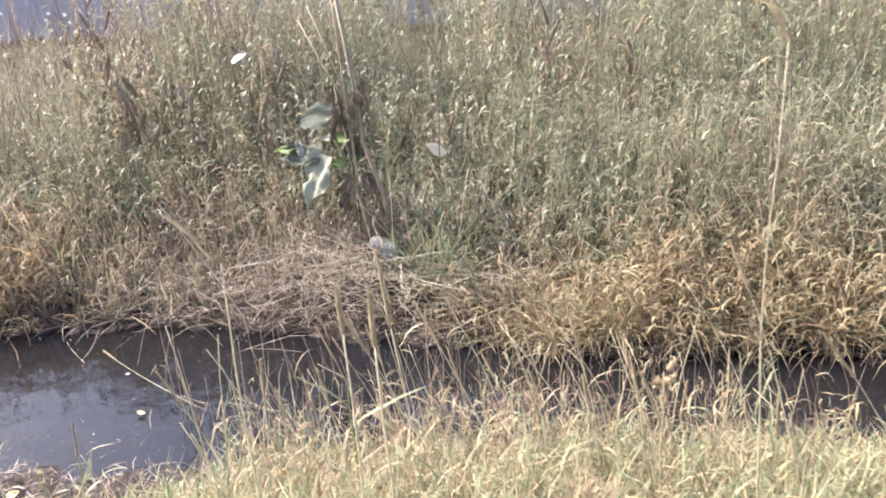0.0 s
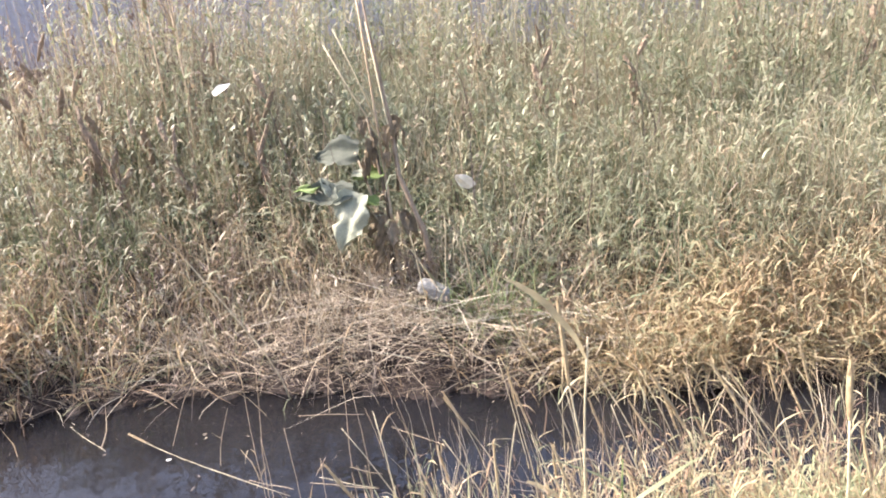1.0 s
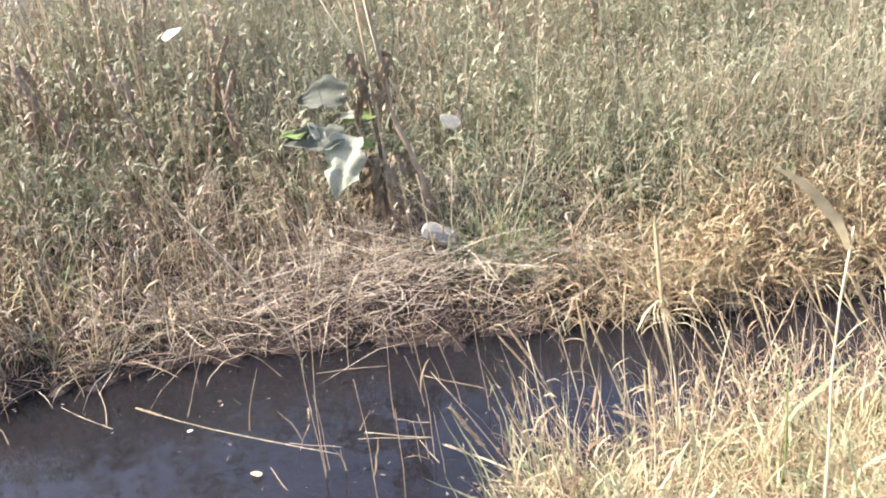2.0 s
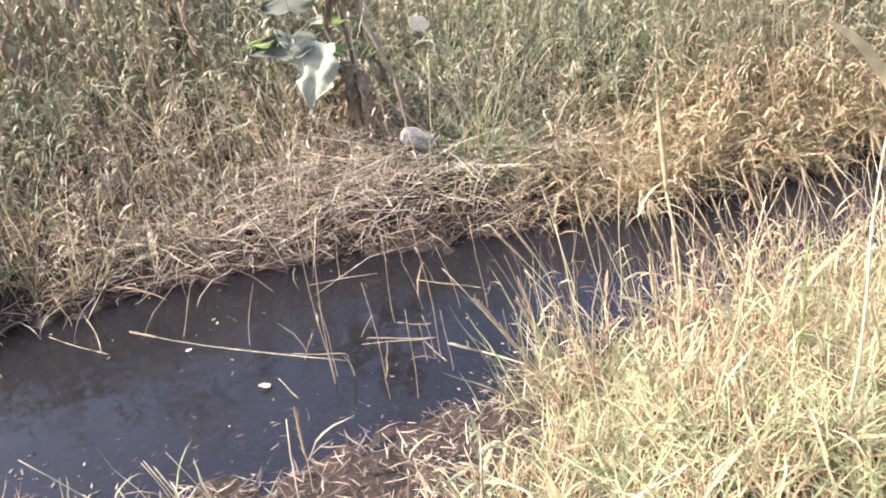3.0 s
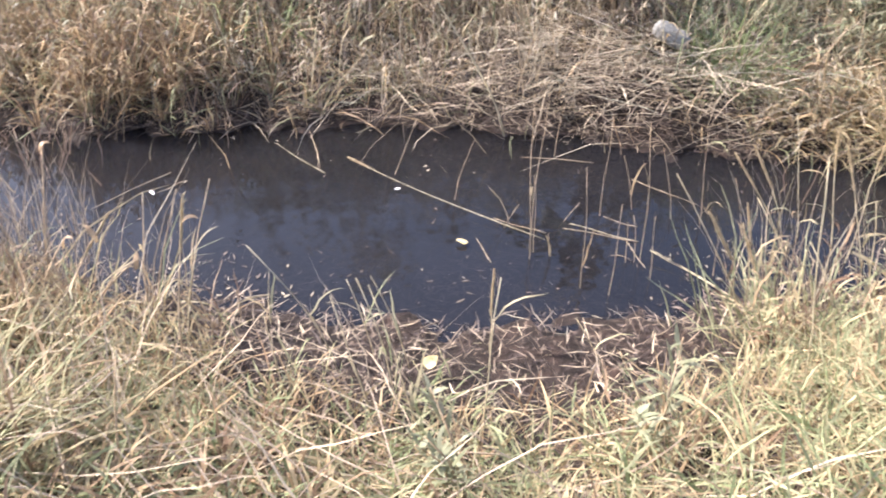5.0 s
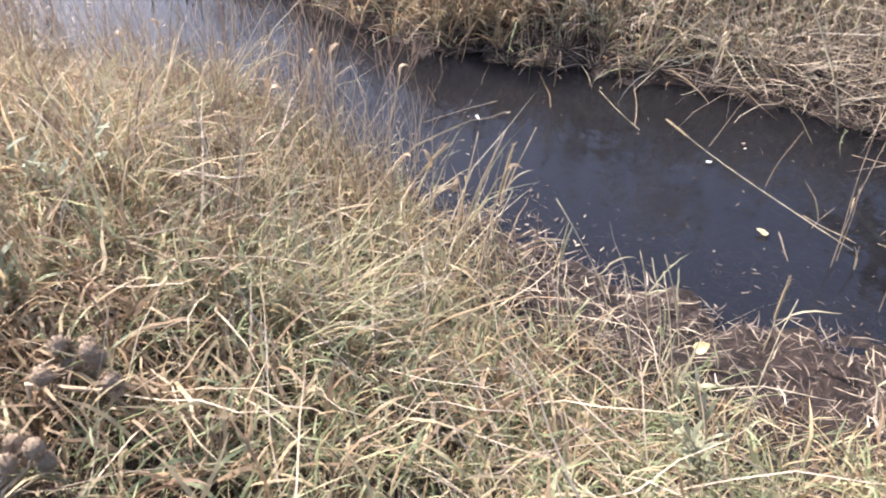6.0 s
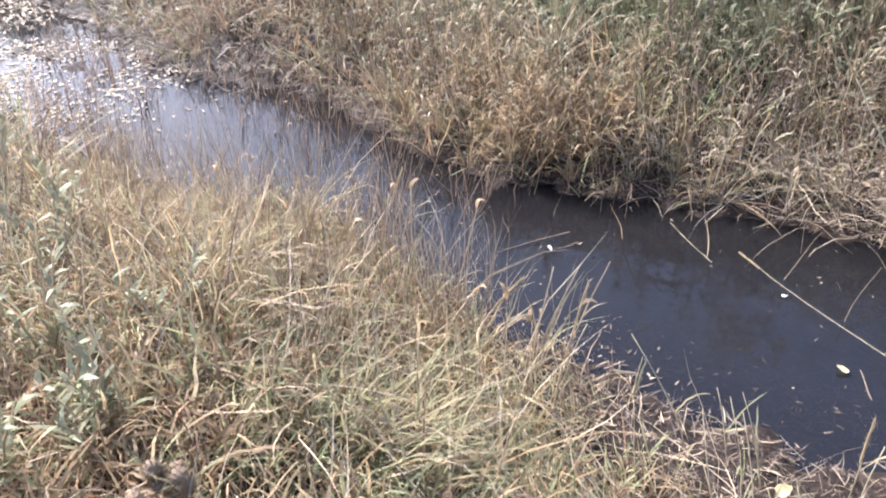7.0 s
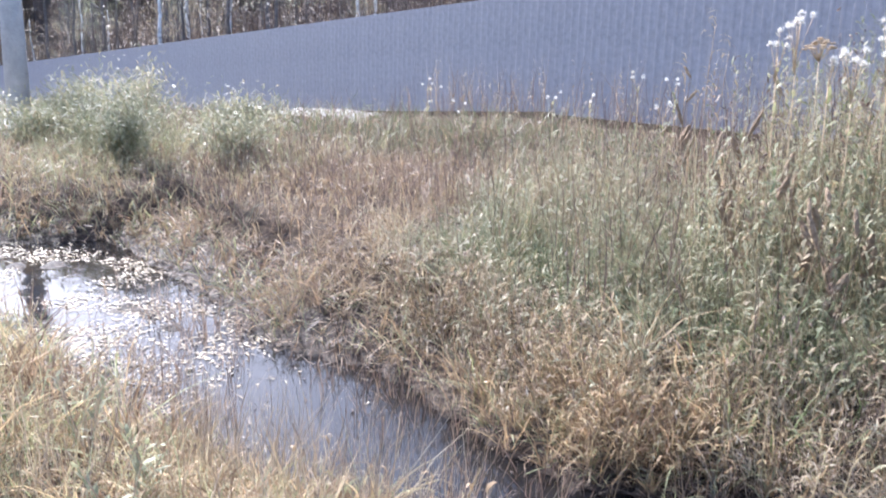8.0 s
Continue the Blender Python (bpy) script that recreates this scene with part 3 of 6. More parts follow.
stuff("thin_stems", [
    grass(1500, (-4.6, -2.0, 1.4, 2.95), lambda x, y: ease(-0.12, 0.1, dist_near(x, y)) * (0.2 + 0.8 * patches(x, y, 6, 47)), uni(0.25, 0.58), uni(0.0018, 0.0038), uni(0.0, 0.35), uni(-0.1, 0.7),
          lambda x, y, m: np.clip(rng.normal(0.46, 0.16, m), 0.03, 0.8), 5, tufts=0.7, cell=0.2),
    grass(900, (-4.6, -2.6, 2.2, 2.95), lambda x, y: ease(-0.15, 0.05, dist_near(x, y)) * ease(0.5, 0.2, dist_near(x, y)), uni(0.3, 0.6), uni(0.0018, 0.0035), uni(0.0, 0.3), uni(0.0, 0.6),
          lambda x, y, m: np.clip(rng.normal(0.4, 0.16, m), 0.03, 0.8), 5, tufts=0.7, cell=0.2),
    grass(600, (-0.55, 1.0, 2.0, 2.85), lambda x, y: ease(-0.1, 0.08, dist_near(x, y)) * ease(0.6, 0.3, dist_near(x, y)) * (0.3 + 0.7 * patches(x, y, 7, 44)), uni(0.22, 0.56), uni(0.0018, 0.0038), uni(0.0, 0.45),
          uni(-0.1, 0.7), lambda x, y, m: np.clip(rng.normal(0.4, 0.17, m), 0.05, 0.8), 5, tufts=0.8, cell=0.16, az=lambda x, y, m: rng.normal(2.2, 1.2, m)),
], M_REED, "thin grey-brown stems standing along the water", "grass stems")

# dead litter on the muddy edges
def litter(n, rect, chance, lo, hi, tones, lift=0.05, length=(0.04, 0.2)):
    x, y = scatter(n, *rect, chance)
    m = len(x)
    base = np.stack([x, y, land(x, y) + rng.uniform(0.004, lift, m)], 1)
    return ribbons(base, rng.uniform(*length, m), rng.uniform(lo, hi, m), rng.uniform(0, 6.28, m), rng.uniform(1.25, 1.75, m), rng.normal(0, 0.3, m), rng.normal(0, 0.6, m),
                   np.clip(rng.normal(*tones, m), 0, 1), 2)


stuff("plant_litter", [
    litter(15000, (-5.0, 2.5, 1.3, 3.1), lambda x, y: ease(-0.06, 0.1, dist_near(x, y)) * ease(1.3, 0.5, dist_near(x, y)), 0.002, 0.006, (0.3, 0.2), 0.05, (0.02, 0.1)),
    litter(7000, (-2.8, -0.5, 1.8, 2.8), lambda x, y: ease(-0.14, 0.05, dist_near(x, y)) * ease(0.6, 0.3, dist_near(x, y)) * (0.2 + 0.8 * patches(x, y, 9, 71)), 0.002, 0.006, (0.11, 0.12), 0.018, (0.008, 0.05)),
    litter(3500, (-2.2, 0.1, 3.7, 4.7), lambda x, y: bare_spot(x, y) * ease(0.0, 0.1, dist_far(x, y)), 0.002, 0.006, (0.32, 0.17), 0.16, (0.08, 0.3)),
    litter(8000, (-6.0, 3.5, 3.1, 5.0), lambda x, y: ease(-0.02, 0.03, dist_far(x, y)) * ease(0.9, 0.4, dist_far(x, y)) * (0.35 + 0.65 * ease(-2.2, -1.7, x)), 0.002, 0.006, (0.26, 0.17)),
    litter(10000, (-12.0, -4.5, 2.6, 5.5), lambda x, y: ease(-0.5, 0.1, np.maximum(dist_near(x, y), dist_far(x, y))) * 0.9, 0.005, 0.016, (0.14, 0.14)),
    litter(30000, (-4.5, 2.0, 3.3, 4.3), lambda x, y: ease(-0.05, 0.0, dist_far(x, y)) * ease(0.22, 0.08, dist_far(x, y)), 0.0018, 0.006, (0.17, 0.15), 0.035, (0.02, 0.1)),
], M_REED, "brown dead leaves and straw on the mud", "litter")

# near bank, further along the ditch
def along_chance(x, y):
    return ease(0.02, 0.3, dist_near(x, y)) * (0.4 + 0.6 * patches(x, y, 3, 12))


stuff("bank_grass", [
    grass(28000, (-13.0, -4.4, 0.0, 3.2), along_chance, lambda x, y, m: rng.uniform(0.18, 0.52, m) * (0.6 + 0.4 * ease(0.0, 0.8, dist_near(x, y))), uni(0.004, 0.009), uni(0.05, 1.0), uni(0.3, 1.8),
          lambda x, y, m: np.clip(0.42 + 0.14 * rng.standard_normal(m) + 0.6 * (patches(x, y, 2, 4) - 0.4) + 0.4 * (rng.uniform(0, 1, m) < 0.2), 0.1, 1), 3, tufts=0.75, cell=0.24, uneven=1.0),
    grass(13000, (1.6, 8.0, -0.8, 2.7), lambda x, y: along_chance(x, y) * ease(1.6, 2.8, x), uni(0.12, 0.34), uni(0.004, 0.008), uni(0.05, 0.8), uni(0.3, 1.6), near_tone, 3, tufts=0.5),
    grass(21000, (-9.0, 8.0, -6.0, 0.6), lambda x, y: (0.1 + 0.9 * ease(0.5, -0.5, y)) * ease(-6, -3, y) * ease(8, 5, x) * ease(-9, -7, x), uni(0.12, 0.36), uni(0.006, 0.012), uni(0.2, 1.3), uni(0.3, 2.0), near_tone, 2, tufts=0.5),
], M_STRAW, "tawny uneven grass along the ditch bank")

# long lodged straw on the slope by the mud flat
stuff("lodged_straw", [
    grass(1700, (-3.4, -0.9, 0.7, 2.3), lambda x, y: near_chance(x, y) * (0.3 + 0.7 * patches(x, y, 4, 63)), uni(0.25, 0.6), uni(0.002, 0.005), uni(1.0, 1.4), uni(0.0, 0.4), lambda x, y, m: np.clip(rng.normal(0.4, 0.18, m), 0.1, 0.9), 5, -0.06,
          az=lambda x, y, m: rng.normal(-0.55, 0.5, m) + 3.1416 * (rng.uniform(0, 1, m) < 0.3)),
], M_REED, "long lodged grey-brown straw on the near bank", "straw")

# far bank edge: golden-brown grass hanging over the undercut
def fringe_chance(x, y):
    d = dist_far(x, y)
    return ease(-0.01, 0.06, d) * ease(0.85, 0.35, d) * (1 - 0.95 * bare_spot(x, y)) * np.clip(0.15 + 0.7 * patches(x, y, 6, 19) + 0.6 * ease(-0.2, 0.3, x), 0, 1)


def fringe_tone(x, y, m):
    t = 0.4 + 0.1 * rng.standard_normal(m) + 0.07 * ease(-0.5, 0.2, x) - 0.13 * ease(-1.2, -1.9, x) + 0.2 * (patches(x, y, 4, 20) - 0.5)
    return np.clip(np.where(rng.uniform(0, 1, m) < 0.18 + 0.16 * ease(-0.9, -1.6, x), rng.uniform(0.78, 0.97, m), t), 0.05, 0.95)


stuff("hanging_grass", [
    grass(44000, (-6.5, 4.0, 3.0, 5.2), fringe_chance, uni(0.12, 0.4), uni(0.003, 0.007), uni(0.1, 1.1), uni(0.3, 2.2), fringe_tone, 4, tufts=0.6),
    grass(8000, (-6.5, 4.0, 3.0, 4.8), lambda x, y: ease(-0.02, 0.03, dist_far(x, y)) * ease(0.25, 0.1, dist_far(x, y)) * (0.3 + 0.7 * patches(x, y, 7, 23)) * (0.25 + 0.75 * ease(-0.5, 0.1, x)), uni(0.12, 0.34), uni(0.003, 0.0065),
          uni(0.5, 1.2), uni(0.9, 2.0), fringe_tone, 5, az=lambda x, y, m: rng.normal(-1.57, 0.7, m)),
    grass(9000, (-11.0, -6.0, 3.2, 5.8), fringe_chance, uni(0.14, 0.4), uni(0.006, 0.013), uni(0.1, 1.1), uni(0.3, 2.2), fringe_tone, 3, tufts=0.6),
], M_BLADE, "golden-brown grass drooping over the undercut far bank")

# heap of flattened reeds on the far bank
def reeds(n, x0, x1, off, spread, top, tones):
    x = rng.uniform(x0, x1, n)
    y = far_edge(x) + off + rng.normal(0, spread, n)
    base = np.stack([x, y, np.maximum(land(x, y), 0.02) + rng.uniform(0.01, top, n)], 1)
    az = np.where(rng.uniform(0, 1, n) < 0.5, 0.0, 3.1416) + rng.normal(-0.12, 0.62, n)
    return ribbons(base, rng.uniform(0.12, 0.62, n), rng.uniform(0.0018, 0.0044, n), az, rng.normal(1.48, 0.13, n), rng.normal(0.12, 0.25, n), rng.normal(0, 0.5, n), np.clip(rng.normal(*tones, n), 0, 1), 3)


stuff("flattened_reeds", [
    reeds(560, -1.05, 0.35, 0.25, 0.09, 0.17, (0.76, 0.12)), reeds(120, -1.9, -1.5, 0.23, 0.06, 0.1, (0.66, 0.15)), reeds(60, 0.4, 2.2, 0.18, 0.1, 0.08, (0.6, 0.12)),
    reeds(260, -2.0, 0.4, 0.36, 0.24, 0.1, (0.42, 0.24)),
    grass(900, (-2.4, 0.3, 3.8, 4.9), lambda x, y: ease(0.05, 0.2, dist_far(x, y)) * ease(1.1, 0.6, dist_far(x, y)), uni(0.04, 0.14), uni(0.005, 0.011), uni(0.2, 1.3), uni(0.8, 3.0), lambda x, y, m: np.clip(rng.normal(0.5, 0.2, m), 0, 0.9), 4, -0.1),
    grass(3800, (-2.6, 0.1, 3.8, 4.8), lambda x, y: ease(0.0, 0.06, dist_far(x, y)) * ease(0.95, 0.6, dist_far(x, y)) * patches(x, y, 8, 57), uni(0.12, 0.5), uni(0.0018, 0.0042), uni(0.0, 1.1), uni(0.0, 1.9),
          lambda x, y, m: np.clip(rng.normal(0.5, 0.2, m), 0, 0.9), 4, tufts=0.7, cell=0.15),
    grass(480, (-2.6, 0.4, 3.7, 4.3), lambda x, y: ease(-0.03, 0.0, dist_far(x, y)) * ease(0.16, 0.08, dist_far(x, y)) * patches(x, y, 7, 58), uni(0.15, 0.42), uni(0.002, 0.005), uni(0.6, 1.3), uni(0.6, 1.6),
          lambda x, y, m: np.clip(rng.normal(0.42, 0.2, m), 0, 0.9), 5, az=lambda x, y, m: rng.normal(-1.57, 0.8, m)),
], M_REED, "heap of flattened pale dry reeds on the far bank", "reeds")

stuff("bank_stems", herbs(1900, (-4.5, 0.3, 3.7, 4.9), lambda x, y: (1 - 0.85 * bare_spot(x, y)) * ease(0.02, 0.12, dist_far(x, y)) * ease(1.1, 0.5, dist_far(x, y)) * (0.3 + 0.7 * patches(x, y, 6, 83)), uni(0.14, 0.42), lambda x, y, m: np.clip(rng.normal(0.5, 0.2, m), 0.1, 0.95),
                          (0.03, 0.08), 5, (0.08, 0.2), (0.2, 2.0), 3, 0.25, 0.003, (0.0, 0.5), (-0.2, 0.6)),
      M_REED, "thin brown stems with withered leaves on the far bank", "grass stems")

# far meadow: rank grass with bowed tips
def meadow_chance(x, y):
    d = dist_far(x, y)
    bare = np.maximum(np.exp(-(((x + 0.7) / 0.55) ** 2)) * ease(0.75, 0.35, d), 0.8 * np.exp(-(((x + 1.75) / 0.45) ** 2)) * np.exp(-(((d - 0.5) / 0.2) ** 2)))
    return ease(0.15, 0.6, d) * (1 - 0.95 * bare) * ease(fence_y(x) - 0.35, fence_y(x) - 2.2, y)


def redness(x, y):
    return ease(-4.3, -5.6, x + 0.25 * (y - 4.5)) * ease(9.3, 8.0, y)


def meadow_tone(x, y, m):
    t = 0.91 + 0.08 * rng.standard_normal(m) + 0.28 * (patches(x, y, 2.5, 31) - 0.5) + 0.16 * (patches(x, y, 7, 36) - 0.5) - 0.08 * ease(0.8, 2.5, x)
    tangle = ease(1.15, 0.5, dist_far(x, y)) * ease(-0.2, -0.7, x)
    t = np.where(rng.uniform(0, 1, m) < tangle, rng.normal(0.5, 0.22, m), t)
    red = redness(x, y)
    t = t * (1 - red) + red * rng.normal(0.31, 0.1, m)
    t = np.where(rng.uniform(0, 1, m) < 0.45 * ease(5.6, 6.6, y) * ease(-1.8, -2.8, x), rng.uniform(0.08, 0.32, m), t + 0.05 * ease(5.2, 6.2, y) * ease(-1.0, -2.0, x))
    straw = rng.uniform(0, 1, m) < 0.07
    return np.clip(np.where(straw, rng.uniform(0.45, 0.72, m), t), 0.05, 1)


def meadow_len(x, y, m):
    low = redness(x, y)
    return rng.uniform(0.25, 0.6, m) * (1 - 0.4 * low) * (0.7 + 0.3 * ease(0.2, 1.2, dist_far(x, y))) * (0.6 + 0.8 * patches(x, y, 1.9, 55)) * (1 + 0.4 * ease(0.7, 1.7, x)) * (1 - 0.65 * ease(2.6, 1.0, fence_y(x) - y))


stuff("meadow_grass", [
    grass(34000, (-6.0, 4.5, 3.2, 7.2), meadow_chance, meadow_len, uni(0.004, 0.009), uni(0.0, 1.3), uni(0.5, 2.6), lambda x, y, m: np.clip(meadow_tone(x, y, m) + 0.04 * (1 - redness(x, y)), 0, 1), 4, tufts=0.65, cell=0.2, uneven=0.9),
    grass(34000, (-10.0, 7.0, 6.8, 11.5), meadow_chance, meadow_len, uni(0.007, 0.014), uni(0.0, 0.5), uni(0.5, 2.3), meadow_tone, 2, tufts=0.6),
    grass(30000, (-26.0, -6.0, 3.5, 14.0), meadow_chance, meadow_len, uni(0.007, 0.015), uni(0.0, 0.5), uni(0.5, 2.2), meadow_tone, 2, tufts=0.6),
], M_LEAF, "rank grey-green meadow grass with bowed tips")


def reed_chance(x, y):
    return meadow_chance(x, y) * (1 - 0.85 * redness(x, y)) * (0.6 + 0.4 * patches(x, y, 5, 77))


stuff("leafy_grass", herbs(9200, (-5.0, 4.6, 3.9, 8.0), reed_chance, lambda x, y, m: rng.uniform(0.22, 0.66, m) * (0.45 + 0.95 * patches(x, y, 3.1, 55)) * (1 + 0.4 * ease(0.7, 1.7, x)), lambda x, y, m: np.clip(meadow_tone(x, y, m) - 0.03, 0.05, 1), (0.06, 0.15), 7, (0.07, 0.15), (0.9, 3.0), 3, 0.25, 0.0035, (0.0, 0.55), (-0.2, 0.8)),
      M_LEAF, "green grass stems with short drooping leaves")


stuff("curled_grass", herbs(6500, (-5.0, 4.6, 4.0, 8.0), lambda x, y: reed_chance(x, y) * ease(0.25, 0.6, patches(x, y, 3.1, 55)), lambda x, y, m: rng.uniform(0.3, 0.75, m) * (0.5 + 0.8 * patches(x, y, 3.1, 55)),
                            lambda x, y, m: np.clip(rng.normal(0.73, 0.09, m) - 0.3 * redness(x, y), 0.2, 0.95), (0.1, 0.19), 3, (0.05, 0.09), (1.4, 3.2), 4, 0.72, 0.0025, (0.0, 0.4), (0.0, 0.7)),
      M_LEAF, "pale grass tips curling over in the meadow")


def tall_here(x, y):
    return ease(0.22, 0.5, patches(x, y, 2.7, 95)) * ease(0.8, 1.8, dist_far(x, y)) * ease(-2.9, -2.2, x + 0.1 * (y - 4.5)) * ease(fence_y(x) - 0.3, fence_y(x) - 1.0, y)


def weed_tone(x, y, m):
    return np.clip(0.9 + 0.07 * rng.standard_normal(m) + 0.18 * (patches(x, y, 3, 91) - 0.5) - 0.3 * (rng.uniform(0, 1, m) < 0.2) - 0.75 * (rng.uniform(0, 1, m) < 0.3 * ease(-1.5, -2.2, x) * ease(5.6, 6.4, y)), 0.05, 1)


stuff("tall_weeds", herbs(3200, (-3.6, 7.0, 4.6, 9.8), tall_here, lambda x, y, m: rng.uniform(0.6, 1.15, m) * (0.8 + 0.75 * ease(5.0, 6.8, y)), weed_tone, (0.06, 0.12), 20, (0.16, 0.34), (0.2, 2.0)),
      M_LEAF, "dense tall green weeds with small leaves", "weeds")
stuff("rank_weeds", herbs(340, (-3.4, -1.3, 5.2, 7.4), lambda x, y: ease(-3.3, -2.8, x + 0.12 * (y - 5.5)), lambda x, y, m: rng.uniform(0.75, 1.3, m) * (0.85 + 0.35 * ease(5.4, 6.2, y)), lambda x, y, m: weed_tone(x, y, m) - 0.1, (0.07, 0.12), 26, (0.12, 0.24), (0.2, 1.8)),
      M_LEAF, "head-high leafy green weeds", "weeds")
stuff("low_weeds", herbs(1300, (-9.0, 3.0, 4.3, 10.0), lambda x, y: ease(0.5, 1.0, dist_far(x, y)) * 0.6, uni(0.3, 0.7),
                         lambda x, y, m: np.clip(0.72 + 0.2 * rng.standard_normal(m) - 0.4 * redness(x, y), 0.08, 1), (0.03, 0.07), 12),
      M_LEAF, "grey-green weeds among the meadow grass", "weeds")
stuff("dead_stems", herbs(2300, (-9.0, 6.0, 4.4, 10.0), lambda x, y: ease(0.4, 1.0, dist_far(x, y)) * (0.3 + 0.6 * np.exp(-(((x + 3.2) / 1.6) ** 2))), uni(0.5, 1.05),
                          lambda x, y, m: rng.uniform(0.02, 0.3, m), (0.015, 0.04), 9, (0.3, 0.6), (0.2, 1.6), 2, 0.5, 0.006)
      + herbs(420, (-10.0, -2.5, 8.6, 13.0), lambda x, y: ease(0.15, 0.5, fence_y(x) - y) * ease(3.5, 1.5, fence_y(x) - y) * (0.15 + 0.85 * patches(x, y, 2.2, 37)), uni(0.5, 1.25),
              lambda x, y, m: rng.uniform(0.15, 0.66, m), (0.03, 0.07), 12, (0.2, 0.5), (0.2, 1.6), 2, 0.4, 0.008),
      M_LEAF, "brown dead weed stems with withered seed spikes", "weeds")
stuff("tussock_grass", [
    grass(15000, (-17.0, -8.0, 4.6, 9.0), lambda x, y: ease(0.3, 0.9, dist_far(x, y)) * patches(x, y, 1.6, 14), uni(0.2, 0.6), uni(0.005, 0.011), uni(0.0, 0.9), uni(0.3, 2.2),
          lambda x, y, m: np.clip(rng.normal(0.74, 0.14, m), 0.1, 1), 4, tufts=0.6),
    grass(7000, (-14.0, -7.5, 4.0, 6.6), lambda x, y: ease(-0.1, 0.05, dist_far(x, y)) * ease(1.2, 0.5, dist_far(x, y)), uni(0.1, 0.32), uni(0.005, 0.01), uni(0.0, 1.0), uni(0.3, 1.8),
          lambda x, y, m: np.clip(rng.normal(0.36, 0.13, m) + 0.4 * (rng.uniform(0, 1, m) < 0.2), 0.05, 1), 3, tufts=0.6, cell=0.25),
], M_BLADE, "pale green tussocks near the head of the ditch")

stuff("green_tuft", [
    grass(4200, (-0.4, 0.6, 3.9, 4.5), lambda x, y: np.exp(-(((x + 0.17) / 0.17) ** 2)) * np.exp(-(((y - 4.0) / 0.12) ** 2)), uni(0.16, 0.4), uni(0.003, 0.007), uni(0.0, 1.0), uni(0.2, 1.8), uni(0.3, 1.0), 4, tufts=0.5),
    grass(500, (-2.9, -1.9, 4.2, 5.0), lambda x, y: np.exp(-(((x + 2.4) / 0.3) ** 2)), uni(0.14, 0.36), uni(0.004, 0.009), uni(0.0, 0.6), uni(0.2, 1.4), uni(0.1, 0.9), 4, tufts=0.5),
], M_FRESH, "fresh green grass tufts on the far bank")

# thin sedge standing in the shallow water
def shallow(x, y):
    return ease(0.0, 0.15, -dist_far(x, y)) * ease(0.9, 0.2, -dist_far(x, y)) * ease(0.02, 0.15, -dist_near(x, y))


stuff("sedge", [
    grass(4600, (-7.5, -2.9, 2.6, 4.3), lambda x, y: np.maximum(shallow(x, y), ease(0.0, 0.1, -dist_near(x, y)) * ease(0.6, 0.1, -dist_near(x, y))) * ease(0.3, 0.7, patches(x, y, 4, 41)), uni(0.1, 0.42), uni(0.003, 0.006), uni(0.0, 0.4), uni(-0.2, 0.8), lambda x, y, m: rng.uniform(0.02, 0.3, m), 3, tufts=0.5),
    grass(420, (-3.2, 1.6, 2.6, 4.2), lambda x, y: shallow(x, y) * patches(x, y, 4, 42), uni(0.1, 0.35), uni(0.003, 0.006), uni(0.0, 0.5), uni(-0.2, 0.8), lambda x, y, m: rng.uniform(0.15, 0.55, m), 3, tufts=0.6),
], M_BLADE, "thin brown sedge standing in the shallow water", "sedge")

# ---- fence, pole and wood behind the meadow ----
def part(name, me, mat, parent, label="", smooth=False):
    """One mesh object under a thing or part. me: a bmesh or a mesh."""
    if isinstance(me, bmesh.types.BMesh):
        data = bpy.data.meshes.new(name)
        me.to_mesh(data)
        me.free()
        if smooth:
            data.polygons.foreach_set("use_smooth", np.ones(len(data.polygons), bool))
    else:
        data = me
    if mat and not data.materials:
        data.materials.append(mat)
    ob = new(name, data)
    ob.parent = parent
    if label:
        ob["label"] = label
    return ob


def thing(name, place, label, category, group="", turn=0.0):
    ob = new(name)
    ob.empty_display_size = 0.1
    ob.matrix_basis = pose(*place, 0, 0, turn)
    return tagged(ob, label, category, group)


def tube_mesh(name, pts, radii, sides=7, mat=None, tone=None, cap=True):
    """A tapered round bar along the points."""
    bm = bmesh.new()
    pts = [Vector(p) for p in pts]
    rings = []
    for i, p in enumerate(pts):
        t = (pts[min(i + 1, len(pts) - 1)] - pts[max(i - 1, 0)]).normalized()
        a = t.orthogonal().normalized() if abs(t.z) < 0.9 else Vector((1, 0, 0)).cross(t).normalized()
        b = t.cross(a)
        r = radii[i] if isinstance(radii, (list, tuple)) else radii
        rings.append([bm.verts.new(p + (a * math.cos(6.2832 * k / sides) + b * math.sin(6.2832 * k / sides)) * r) for k in range(sides)])
    for q, w in zip(rings, rings[1:]):
        for k in range(sides):
            bm.faces.new((q[k], q[(k + 1) % sides], w[(k + 1) % sides], w[k]))
    if cap:
        bm.faces.new(rings[0][::-1])
        bm.faces.new(rings[-1])
    me = bpy.data.meshes.new(name)
    bm.to_mesh(me)
    bm.free()
    me.polygons.foreach_set("use_smooth", np.ones(len(me.polygons), bool))
    if tone is not None:
        at = me.attributes.new("tone", "FLOAT", "POINT")
        at.data.foreach_set("value", np.full(len(me.vertices), tone, np.float32))
    if mat:
        me.materials.append(mat)
    return me


